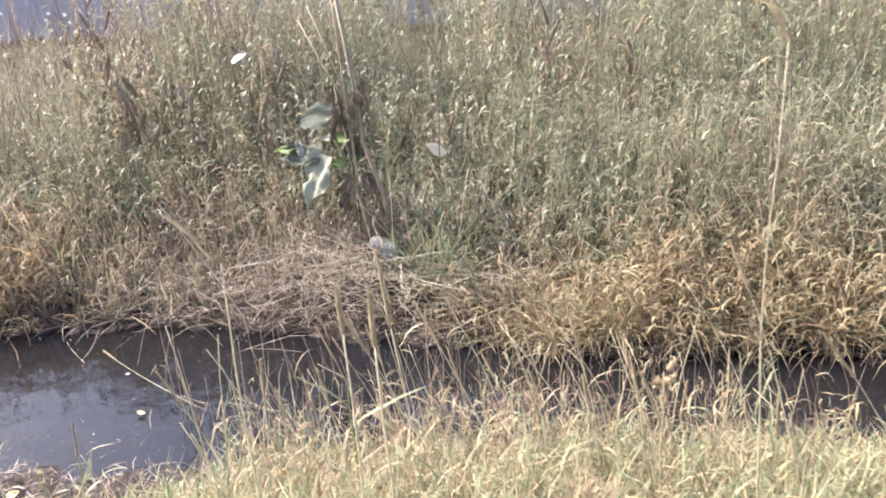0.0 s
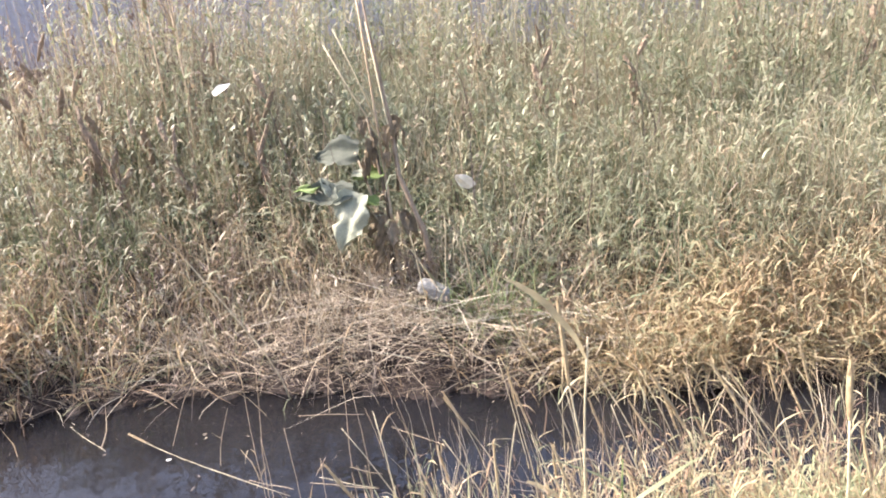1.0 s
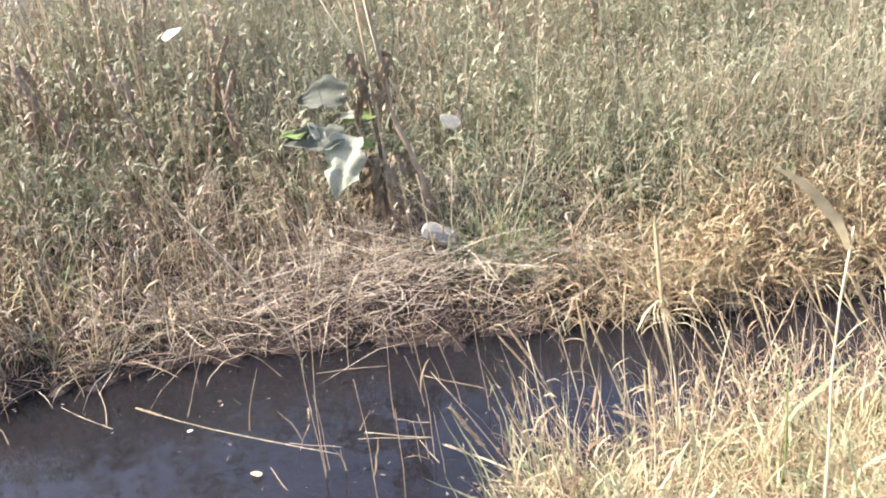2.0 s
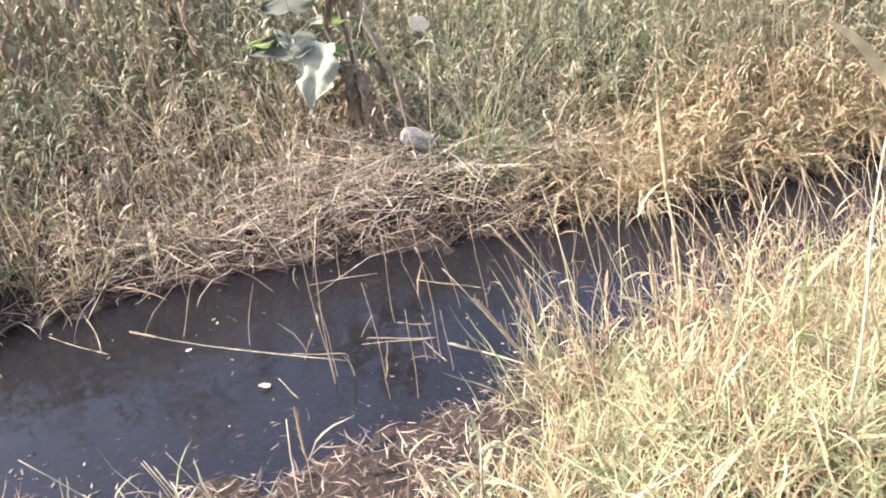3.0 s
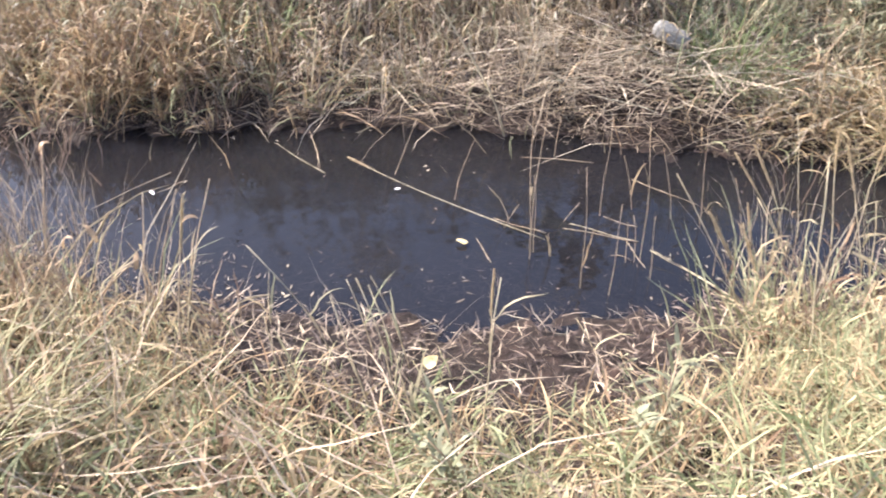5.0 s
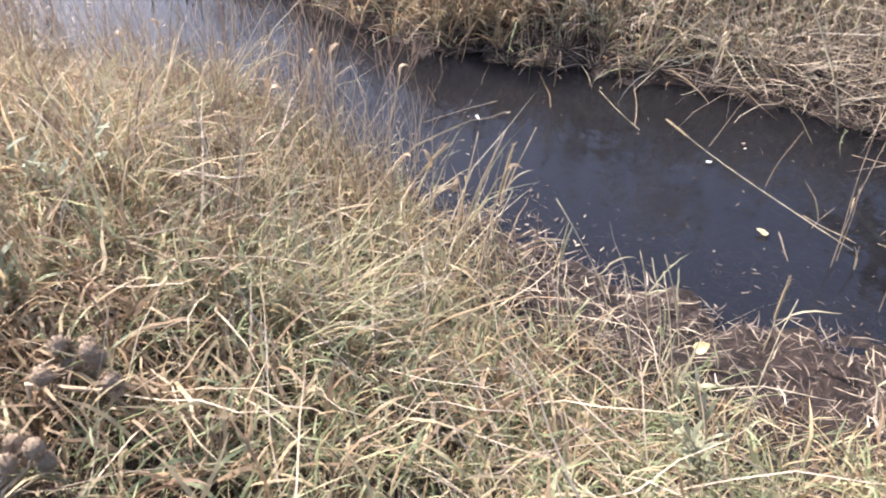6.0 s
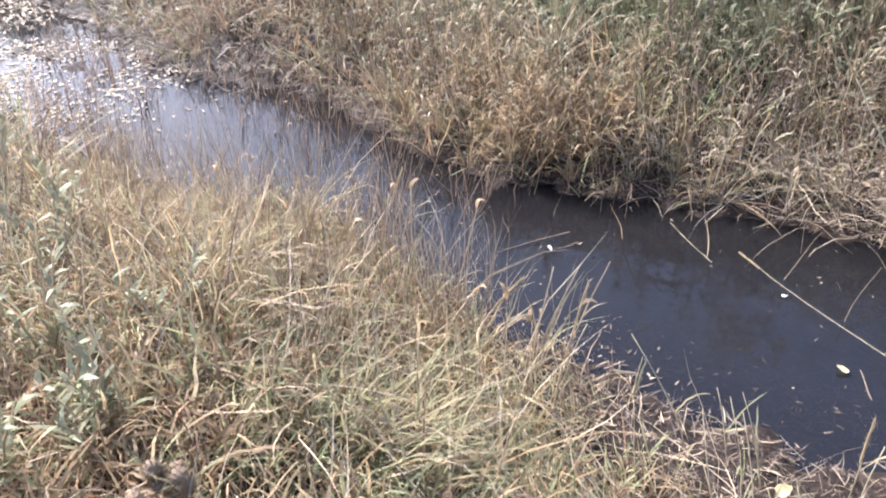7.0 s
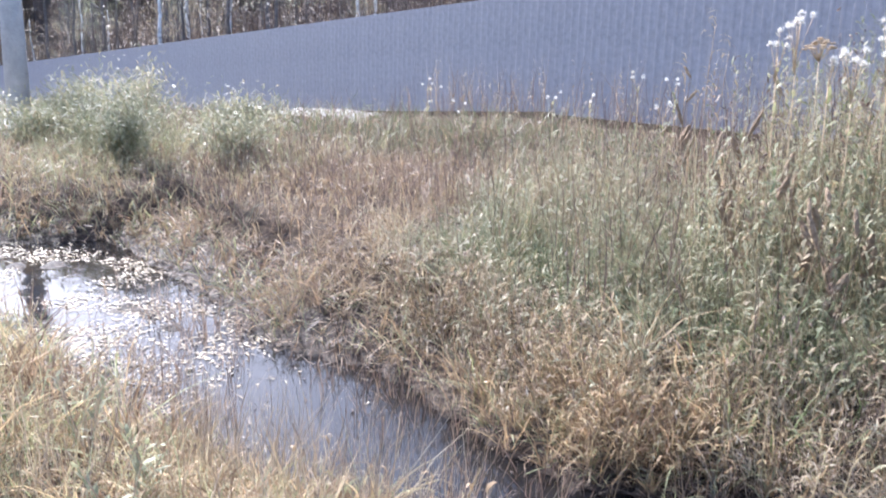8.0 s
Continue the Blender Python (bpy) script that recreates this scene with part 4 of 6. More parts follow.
def sheet_panel(width, height, slope):
    """A corrugated sheet: trapezoid ribs, 0.7 mm thick, standing in the x-z plane."""
    ribs, deep = 8, 0.0035
    step = width / ribs
    line = []
    for k in range(ribs):
        x = k * step
        line += [(x, 0), (x + step * 0.55, 0), (x + step * 0.65, deep), (x + step * 0.9, deep)]
    line.append((width + 0.012, 0))
    bm = bmesh.new()
    front = [[bm.verts.new((x, -y, z + slope * x)) for x, y in line] for z in (0, height)]
    back = [[bm.verts.new((x, -y + 0.003, z + slope * x)) for x, y in line] for z in (0, height)]
    n = len(line)
    for k in range(n - 1):
        bm.faces.new((front[0][k], front[0][k + 1], front[1][k + 1], front[1][k]))
        bm.faces.new((back[0][k + 1], back[0][k], back[1][k], back[1][k + 1]))
        bm.faces.new((front[1][k], front[1][k + 1], back[1][k + 1], back[1][k]))
        bm.faces.new((front[0][k + 1], front[0][k], back[0][k], back[0][k + 1]))
    me = bpy.data.meshes.new("panel")
    bm.to_mesh(me)
    bm.free()
    me.materials.append(M_FENCE)
    return me


FX0, FX1, PANEL = 9.0, -44.0, 1.15
fence = thing("fence", (FX0, fence_y(FX0), 0), "long grey-blue corrugated sheet fence on the rise", "fence")
fence_dir = Vector((-1, 0.248, 0)).normalized()
fence_turn = math.atan2(-fence_dir.y, -fence_dir.x)
level_me, sloped_me = sheet_panel(PANEL, 2.0, 0.0), sheet_panel(PANEL, 2.0, 0.069 * 0.97)
# added dark strip that stands in for the shadow gap under the sheets
def gap_shade(width, slope):
    bm = bmesh.new()
    bmesh.ops.create_cube(bm, size=1)
    for v in bm.verts:
        x = (v.co.x + 0.5) * width
        v.co = Vector((x, v.co.y * 0.03 - 0.045, (v.co.z + 0.5) * 0.2 + slope * x))
    me = bpy.data.meshes.new("gap_shade")
    bm.to_mesh(me)
    bm.free()
    me.materials.append(M_DARKSTALK)
    return me


level_shade, sloped_shade = gap_shade(PANEL - 0.004, 0.0), gap_shade(PANEL - 0.004, 0.069 * 0.97)
post_me = tube_mesh("post", [(0, 0, -0.5), (0, 0, 1.9)], 0.035, 8, M_POST)
count = int((FX0 - FX1) / PANEL)
for k in range(count):
    off = fence_dir * (PANEL * (k + 1))
    x = FX0 + off.x
    z = float(fence_z(x))
    p = part("panel", sloped_me if x < -8.5 else level_me, None, fence)
    p.matrix_basis = Matrix.Translation((off.x, off.y, z)) @ Matrix.Rotation(fence_turn, 4, "Z")
    b = part("gap_shade", sloped_shade if x < -8.5 else level_shade, None, fence)
    b.matrix_basis = Matrix.Translation((off.x, off.y, z - 0.1)) @ Matrix.Rotation(fence_turn, 4, "Z")
    if k % 2 == 0:
        q = part("post", post_me, None, fence)
        q.matrix_basis = Matrix.Translation((off.x, off.y + 0.06, z))

pole_at = (-15.2, 8.0)
pole = thing("utility_pole", (*pole_at, float(land(*pole_at)) - 0.3), "pale grey concrete pole standing in the weeds", "pole")
part("shaft", tube_mesh("shaft", [(0, 0, 0), (0, 0, 3), (0, 0, 8.2)], [0.19, 0.17, 0.12], 14, M_CONCRETE), None, pole)


def tree(name, height, mat, label, seed, lean, crown_tone, birch=False):
    """A forest tree: tapered trunk, limbs, and a ragged crown of small leaves."""
    r = np.random.default_rng(seed)
    ob = thing(name, (0, 0, 0), label, "tree", "wood behind the fence")
    k = 9
    line = [(lean * height * (i / k) ** 1.5 + 0.06 * math.sin(i * 1.7 + seed), 0.05 * math.sin(i * 2.3 + seed), height * i / k) for i in range(k + 1)]
    part("trunk", tube_mesh("trunk", line, [0.15 * (1 - 0.85 * i / k) + 0.012 for i in range(k + 1)], 9, mat), None, ob)
    tips = []
    for j in range(11):
        f = r.uniform(0.35, 0.95)
        b = Vector(line[int(f * k)])
        a, run = r.uniform(0, 6.28), height * r.uniform(0.1, 0.2) * (1.25 - f)
        mid = b + Vector((math.cos(a) * run * 0.5, math.sin(a) * run * 0.5, run * 0.35))
        tip = b + Vector((math.cos(a) * run, math.sin(a) * run, run * (0.6 if birch else 0.35)))
        part("limb", tube_mesh("limb", [b, mid, tip], [0.035, 0.022, 0.008], 5, M_BARK), None, ob)
        tips += [b.lerp(tip, q) for q in (0.5, 0.75, 1.0)]
    tips += [Vector(line[-1]) - Vector((0, 0, 0.3 * i)) for i in range(5)]
    n = 1000
    pick = r.integers(0, len(tips), n)
    at = np.array([tuple(p) for p in tips])[pick] + r.normal(0, 0.3, (n, 3))
    v, f, t = ribbons(at, r.uniform(0.07, 0.16, n), r.uniform(0.04, 0.08, n), r.uniform(0, 6.28, n), r.uniform(0.2, 2.2, n), r.uniform(0, 1, n), r.normal(0, 1, n), np.clip(r.normal(crown_tone, 0.12, n), 0, 1), 1)
    crown = part("crown", mesh_from("crown", v, f, False, t, M_LEAF), None, ob)
    return ob


def behind_fence(x, back):
    y = float(fence_y(x)) + back
    return x, y, float(land(x, y)) - 0.1


kinds = [tree("pine", 11.5, M_BARK, "tall grey-barked tree with sparse autumn foliage", 3, 0.02, 0.85),
         tree("birch", 9.5, M_BIRCH, "slender white-barked birch with thin yellowing leaves", 5, -0.03, 0.5, True),
         tree("aspen", 10.5, M_BARK, "bare grey aspen with few brown leaves", 8, 0.04, 0.3)]
spots = [(-20.5 - 0.55 * i + 1.3 * math.sin(i * 2.1), 3.2 + 2.2 * (i % 4) + 1.2 * math.sin(i * 1.3)) for i in range(58)]
spots += [(-17 + 3.1 * i, 4.5 + 2.5 * (i % 3)) for i in range(8)]
for i, (x, back) in enumerate(spots):
    size = 0.5 + 0.2 * ((i * 37) % 11) / 11
    m = pose(*behind_fence(x, back), 0, 0, (i * 67) % 360) @ Matrix.Scale(size, 4)
    src = kinds[(0, 2, 1, 0, 2, 0, 2)[i % 7]]
    if i < 3:
        src = kinds[i]
        src.matrix_basis = m
        continue
    o = copy_thing(src, pose(*behind_fence(x, back), 0, 0, (i * 67) % 360))
    o.scale = (size, size, size)

copy_thing(kinds[1], pose(-23.5, 17.2, float(land(-23.5, 17.2)) - 0.1, 0, 0, 140))

tx, tb = rng.uniform(-60, 4, 1700), rng.uniform(1.2, 22, 1700)
ty = fence_y(tx) + tb


def thicket(tx, ty, hgt, leaf, leaves, mean):
    m = len(tx)
    base = np.stack([tx, ty, land(tx, ty)], 1)
    az, lean = rng.uniform(0, 6.28, m), rng.uniform(0, 0.12, m)
    tone = np.clip(rng.normal(mean, 0.14, m), 0.02, 0.9)
    out = [ribbons(base, hgt, np.full(m, 0.035), az, lean, np.zeros(m), np.zeros(m), tone * 0.4, 4), ribbons(base, hgt, np.full(m, 0.035), az, lean, np.zeros(m), np.full(m, 1.57), tone * 0.4, 4)]
    for k in range(leaves):
        f = rng.uniform(0.25, 1, m)
        at = base + np.stack([rng.normal(0, 2 * leaf, m), rng.normal(0, 2 * leaf, m), hgt * f], 1)
        out.append(ribbons(at, leaf * rng.uniform(0.6, 1.3, m), leaf * rng.uniform(0.4, 0.8, m), rng.uniform(0, 6.28, m), rng.uniform(0.2, 2, m), rng.uniform(0, 1, m), rng.normal(0, 1, m),
                           np.clip(tone + rng.normal(0.05, 0.1, m), 0, 1), 1))
    return out


ux, ub = rng.uniform(-85, 2, 1700), rng.uniform(16, 42, 1700)
stuff("undergrowth", thicket(tx, ty, rng.uniform(2.2, 3.8, 1700) + 0.14 * tb, 0.16, 14, 0.06) + thicket(ux, fence_y(ux) + ub, rng.uniform(5.0, 8.8, 1700), 0.22, 20, 0.03), M_REED, "brown autumn undergrowth behind the fence", "undergrowth")


# far edge of the wood
M_WOODS = plain_material("distant_woods", (0.07, 0.055, 0.05), (0.15, 0.115, 0.1), 0.5, 0.95, 0.8, 0.3)
wr = random.Random(21)
bm = bmesh.new()
lo, hi = [], []
for i in range(260):
    a = radians(95 - i * 0.72)
    far = 95 + 3 * (i % 2) + wr.uniform(-2, 2)
    x, y = -math.sin(a) * far, math.cos(a) * far + 12
    lo.append(bm.verts.new((x, y, -3)))
    hi.append([bm.verts.new((x * q, y * q, z)) for q, z in ((1.0, wr.uniform(8, 11)), (1.03, wr.uniform(14, 18.5)))])
for i in range(259):
    bm.faces.new((lo[i], lo[i + 1], hi[i + 1][0], hi[i][0]))
    bm.faces.new((hi[i][0], hi[i + 1][0], hi[i + 1][1], hi[i][1]))
woods_me = bpy.data.meshes.new("backdrop")
bm.to_mesh(woods_me)
bm.free()
woods_me.materials.append(M_WOODS)
tagged(new("backdrop", woods_me), "brown autumn woods far behind the fence", "woods", kind="structure")

# ---- single plants and things ----
def strip_mesh(name, start, length, width, az, lean, curl, tone, seg=7, mat=None, twist=0.3):
    one = lambda v: np.array([float(v)])
    own = np.random.default_rng(int(abs(length * 7919 + az * 131 + lean * 17) * 1000) % 100003)
    v, f, t = ribbons(np.array([start], float), one(length), one(width), one(az), one(lean), one(curl), one(twist), one(tone), seg, 1.4, own)
    return mesh_from(name, v, f, True, t, mat or M_BLADE)


def ear_mesh(name, a, b, radius, mat, bristle=0.012, seed=1):
    """A seed head: a lumpy spindle from a to b, bristling all over."""
    r = random.Random(seed)
    a, b = Vector(a), Vector(b)
    bm = bmesh.new()
    k, sides = 9, 7
    along = (b - a).normalized()
    u = along.orthogonal().normalized()
    w = along.cross(u)
    rings = []
    for i in range(k + 1):
        s = i / k
        rad = radius * (0.25 + 0.75 * math.sin(math.pi * min(0.97, 0.08 + 0.9 * s)) ** 0.6)
        rings.append([bm.verts.new(a.lerp(b, s) + (u * math.cos(6.2832 * j / sides) + w * math.sin(6.2832 * j / sides)) * rad * r.uniform(0.75, 1.2)) for j in range(sides)])
    for p, q in zip(rings, rings[1:]):
        for j in range(sides):
            bm.faces.new((p[j], p[(j + 1) % sides], q[(j + 1) % sides], q[j]))
    for i in range(46):
        s, g = r.random(), r.uniform(0, 6.2832)
        o = u * math.cos(g) + w * math.sin(g)
        c = a.lerp(b, s) + o * radius * 0.7
        e = c + (o + along * 0.9).normalized() * bristle * r.uniform(0.6, 1.3)
        side = o.cross(along) * 0.0012
        bm.faces.new([bm.verts.new(c - side), bm.verts.new(c + side), bm.verts.new(e)])
    me = bpy.data.meshes.new(name)
    bm.to_mesh(me)
    bm.free()
    me.materials.append(mat)
    return me


def grass_stalk(x, y, dx, top, dy=0.0, head="", leaves=1, thick=0.0028, mat=None, label="thin dry grass stalk", group="", seed=0, foot=None, tone=0.55):
    """One upright stalk from the ground (or foot height) to the top height, bent on the way."""
    r = random.Random(seed * 7 + int(abs(x) * 1000) + int(y * 100))
    z0 = float(land(x, y)) - 0.02 if foot is None else foot
    h = max(top - z0, 0.05)
    ob = thing("grass_stalk", (x, y, z0), label, "grass stalk", group)
    bend = r.uniform(1.1, 1.9)
    pts = [(dx * (i / 6) ** bend + 0.006 * h * math.sin(i * 1.3 + seed), dy * (i / 6) ** bend + 0.006 * h * math.cos(i * 1.5 + seed), h * i / 6) for i in range(7)]
    part("stem", tube_mesh("stem", pts, [thick * (1.15 - 0.6 * i / 6) for i in range(7)], 5, mat or M_PALESTALK), None, ob)
    tip, way = Vector(pts[6]), (Vector(pts[6]) - Vector(pts[5])).normalized()
    if head == "fox":
        part("seed_head", ear_mesh("seed_head", tip - way * 0.02, tip + way * 0.075, 0.005, M_SEED, 0.009, seed), None, ob, "bristly straw-coloured seed head")
    elif head == "spike":
        part("seed_head", ear_mesh("seed_head", tip - way * 0.09, tip + way * 0.06, 0.004, M_SEED, 0.011, seed), None, ob, "slender pale seed spike")
    elif head == "panicle":
        for j in range(7):
            b = tip + way * (0.03 * (j - 3))
            me = strip_mesh("spikelet", b, r.uniform(0.06, 0.13), 0.011, r.uniform(2.2, 4.2), r.uniform(0.3, 1.0), r.uniform(1.0, 2.2), 0.55, 4)
            part("spikelet", me, None, ob)
    elif head == "cluster":
        for j in range(6):
            g = r.uniform(0, 6.28)
            b = tip + Vector((math.cos(g) * 0.015, math.sin(g) * 0.015, -0.012 * j))
            part("seed_head", ear_mesh("seed_head", b, b + Vector((math.cos(g), math.sin(g), 0.5)) * 0.03, 0.008, M_SEED, 0.012, seed + j), None, ob, "small brown seed cluster")
    for j in range(leaves):
        q = r.uniform(0.25, 0.75)
        b = Vector(pts[int(q * 6)])
        part("leaf", strip_mesh("leaf", b, r.uniform(0.08, 0.2), r.uniform(0.004, 0.008), r.uniform(0, 6.28), r.uniform(0.2, 0.7), r.uniform(0.4, 2.2), tone + r.uniform(-0.12, 0.2), 6), None, ob)
    return ob


# standing in the water
WATER_STALKS = [(-1.13, 2.87, -0.03, 0.00, 0.60), (-1.13, 2.90, 0.02, -0.00, 0.60), (-1.11, 2.91, -0.02, 0.00, 0.30), (-0.97, 2.71, -0.03, 0.00, 0.44), (-0.89, 2.67, -0.00, 0.00, 0.34), (-0.74, 2.77, -0.02, 0.00, 0.24), (-1.23, 3.06, 0.07, -0.00, 0.10), (-1.39, 3.25, 0.07, 0.00, 0.25), (-0.85, 3.16, 0.00, -0.00, 0.40), (-0.71, 3.20, -0.07, 0.01, 0.22), (-0.75, 2.87, -0.04, 0.01, 0.51), (-0.59, 3.14, -0.07, 0.02, 0.28), (-0.50, 3.09, -0.04, 0.01, 0.37), (-0.98, 3.61, 0.03, -0.00, 0.26), (-0.52, 2.79, -0.02, 0.01, 0.17), (-0.50, 2.51, 0.01, -0.00, 0.37), (-0.38, 2.96, -0.07, 0.03, 0.26), (-1.65, 3.43, 0.12, 0.02, 0.23), (-1.05, 2.89, -0.02, 0.00, 0.09), (-1.03, 3.12, 0.09, -0.01, 0.08), (-0.80, 2.86, -0.02, 0.00, 0.16), (-0.77, 2.86, -0.03, 0.01, 0.18)]
for i, (x, y, dx, dy, top) in enumerate(WATER_STALKS):
    grass_stalk(x, y, dx, top, dy, "", 1 if i % 3 == 0 else 0, 0.0014, M_STALK, "thin brown stalk standing in the ditch water", "stalks in the water", i, -0.1, 0.35)

# on the near bank, leaning over the water
NEAR_STALKS = [(-0.31, 2.76, -0.14, 0.06, 0.41), (-0.23, 2.88, -0.21, 0.09, 0.31), (-0.32, 2.61, -0.17, 0.08, 0.36), (-0.17, 2.76, -0.08, 0.04, 0.48), (-0.11, 2.65, -0.13, 0.07, 0.47), (-0.16, 2.53, -0.06, 0.03, 0.43), (0.11, 2.79, -0.07, 0.04, 0.33), (0.27, 2.78, -0.23, 0.16, 0.49), (0.39, 2.88, -0.15, 0.10, 0.40), (0.34, 2.67, -0.16, 0.12, 0.33), (0.41, 2.77, -0.11, 0.08, 0.32), (0.34, 2.71, 0.08, -0.06, 0.49), (0.43, 2.66, -0.09, 0.07, 0.44), (0.43, 2.60, -0.07, 0.06, 0.32), (0.59, 2.63, -0.08, 0.08, 0.27), (0.78, 2.82, -0.09, 0.08, 0.37), (0.80, 2.60, -0.13, 0.13, 0.43), (0.94, 2.73, -0.06, 0.07, 0.38), (-0.45, 2.67, -0.05, 0.02, 0.28), (-0.48, 2.51, -0.07, 0.03, 0.30), (-0.36, 2.45, -0.12, 0.06, 0.29), (-0.14, 2.48, -0.02, 0.01, 0.37), (-0.06, 2.88, -0.00, 0.00, 0.48), (-0.16, 3.03, -0.11, 0.05, 0.45)]
for i, (x, y, dx, dy, top) in enumerate(NEAR_STALKS):
    grass_stalk(x, y, dx, top, dy, ("spike", "spike", "")[i % 3], 1, 0.0021, M_PALESTALK, "pale dry stalk leaning over the water", "stalks on the near bank", i + 40)
# on the mud flat
FLAT_STALKS = [(-1.33, 1.86, 0.03, 0.64), (-2.12, 2.29, 0.07, 0.40), (-1.93, 2.47, 0.01, 0.20), (-1.45, 1.91, -0.12, 0.58), (-1.52, 2.04, -0.09, 0.50), (-0.98, 2.11, -0.11, 0.34), (-1.28, 2.36, 0.00, 0.24), (-1.57, 1.96, -0.09, 0.51), (-1.80, 2.06, -0.04, 0.38), (-1.60, 2.28, -0.07, 0.32), (-1.50, 2.24, -0.10, 0.36), (-1.69, 2.22, -0.21, 0.46)]
for i, (x, y, dx, top) in enumerate(FLAT_STALKS):
    grass_stalk(x, y, dx, top, 0.02, "spike" if i == 6 else "", 2, 0.002, M_PALESTALK, "bent straw-coloured stalk on the mud flat", "stalks on the mud flat", i + 80, None, 0.66)
# clump further along
CLUMP_STALKS = [(-2.08, 2.14, 0.05, 0.57), (-2.63, 2.60, 0.07, 0.51), (-2.84, 2.65, -0.01, 0.50), (-2.46, 2.46, 0.16, 0.22), (-2.42, 2.20, 0.16, 0.49), (-3.65, 2.71, 0.02, 0.42), (-3.37, 2.65, 0.09, 0.43), (-3.17, 2.66, 0.09, 0.47), (-3.04, 2.72, 0.09, 0.44), (-3.69, 2.54, 0.03, 0.45), (-2.55, 2.33, 0.13, 0.38), (-2.90, 2.28, 0.06, 0.54)]
for i, (x, y, dx, top) in enumerate(CLUMP_STALKS):
    ob = grass_stalk(x, y, dx, top, 0.05, "spike" if i % 4 == 0 else "", 2, 0.003, M_STALK, "tawny stalk with a curled dry leaf", "stalks in the clump", i + 120, None, 0.5)
    part("curled_leaf", strip_mesh("curled_leaf", (dx * 0.95, 0.04, top - float(land(x, y)) - 0.01), 0.07, 0.016, 0.6 * i, 0.1, 2.6, 0.36, 6), None, ob, "curled orange-brown leaf")

# scattered dry stalks on the near bank
sr = random.Random(11)
for i in range(44):
    x, y = sr.uniform(-0.6, 2.0), sr.uniform(1.75, 2.62)
    h = sr.uniform(0.25, 0.55) + (0.15 if sr.random() < 0.25 else 0)
    grass_stalk(x, y, sr.uniform(-0.28, 0.1), float(land(x, y)) + h, sr.uniform(-0.05, 0.12), sr.choice(("", "spike", "spike", "")), sr.choice((0, 1, 1, 2)), sr.uniform(0.0014, 0.0024),
                M_PALESTALK, "thin pale dry stalk among the grass", "stalks on the near bank", i + 200, None, sr.choice((0.5, 0.6, 0.75)))
for i in range(26):
    x, y = sr.uniform(-4.2, -2.0), sr.uniform(1.6, 2.85)
    grass_stalk(x, y, sr.uniform(-0.12, 0.2), float(land(x, y)) + sr.uniform(0.25, 0.5), sr.uniform(-0.05, 0.1), "", sr.choice((1, 2)), 0.0025, M_STALK,
                "thin tawny stalk among the grass", "stalks in the clump", i + 300, None, 0.45)
for i in range(40):
    x = sr.uniform(-3.4, 2.4)
    y = float(far_edge(x)) + sr.uniform(0.05, 0.5)
    grass_stalk(x, y, sr.uniform(-0.12, 0.12), float(land(x, y)) + sr.uniform(0.25, 0.6), sr.uniform(-0.2, 0.05), sr.choice(("", "", "spike")), sr.choice((0, 1, 1)), 0.0028,
                sr.choice((M_STALK, M_PALESTALK)), "dry brown stalk on the far bank", "stalks on the far bank", i + 400, None, 0.4)

# tall single ones
spike_z = float(land(-0.06, 2.47)) - 0.02
tall = grass_stalk(-0.06, 2.47, -0.06, 0.72, 0.03, "", 1, 0.004, M_PALESTALK, "tall pale stalk with a long seed spike", "", 501)
part("long_spike", ear_mesh("long_spike", (-0.05, 0.025, 0.62 - spike_z), (-0.075, 0.035, 0.9 - spike_z), 0.0075, M_SEED, 0.011, 9), None, tall, "long bristly straw-coloured spike")
feather_z = float(land(-0.25, 1.57)) - 0.02
feather = grass_stalk(-0.25, 1.57, 0.0, 1.2, 0.0, "", 1, 0.003, M_PALESTALK, "tall stalk topped by a broad dry leaf", "", 502)
part("dry_leaf", strip_mesh("dry_leaf", (0.0, 0.0, 1.16 - feather_z), 0.21, 0.02, 2.9, 0.55, 0.2, 0.6, 7, None, 1.5), None, feather, "broad straw-coloured leaf")
grass_stalk(0.88, 1.6, 0.0, 1.6, 0.0, "panicle", 1, 0.0022, M_PALESTALK, "tall reed with a drooping pale panicle", "", 503)
grass_stalk(0.71, 1.84, 0.0, 0.8, 0.0, "cluster", 2, 0.003, M_STALK, "stalk with a knot of brown seeds", "", 504)
grass_stalk(0.08, 1.32, 0.0, 1.17, 0.0, "fox", 1, 0.003, M_PALESTALK, "tall stalk with a yellow foxtail head", "", 505)
grass_stalk(0.18, 1.16, 0.0, 1.22, 0.0, "fox", 1, 0.003, M_PALESTALK, "tall stalk with a yellow foxtail head", "", 506)
green_z = float(land(-0.1, 1.9)) - 0.02
green = grass_stalk(-0.1, 1.9, 0.0, 0.74, 0.0, "", 0, 0.003, M_GREENLEAF, "fresh green reed shoot in the dry grass", "", 507, None, 0.95)
part("leaf", strip_mesh("leaf", (0.0, 0.0, 0.66 - green_z), 0.2, 0.014, 3.0, 1.0, 0.4, 1.0, 6), None, green)
part("leaf", strip_mesh("leaf", (0.0, 0.0, 0.6 - green_z), 0.24, 0.013, 0.2, 0.9, 0.5, 0.95, 6), None, green)
grass_stalk(-1.16, 3.78, -0.44, 0.78, 0.02, "spike", 1, 0.004, M_PALESTALK, "long pale stem leaning on the bank", "", 508)
broad = grass_stalk(-0.05, 2.48, -0.12, 0.3, 0.05, "", 0, 0.0028, M_PALESTALK, "bent reed with a broad hanging blade", "", 509)
part("dry_leaf", strip_mesh("dry_leaf", (-0.19, 0.07, 0.2), 0.22, 0.022, -0.25, 2.15, 0.3, 0.6, 7), None, broad, "broad straw-coloured leaf")

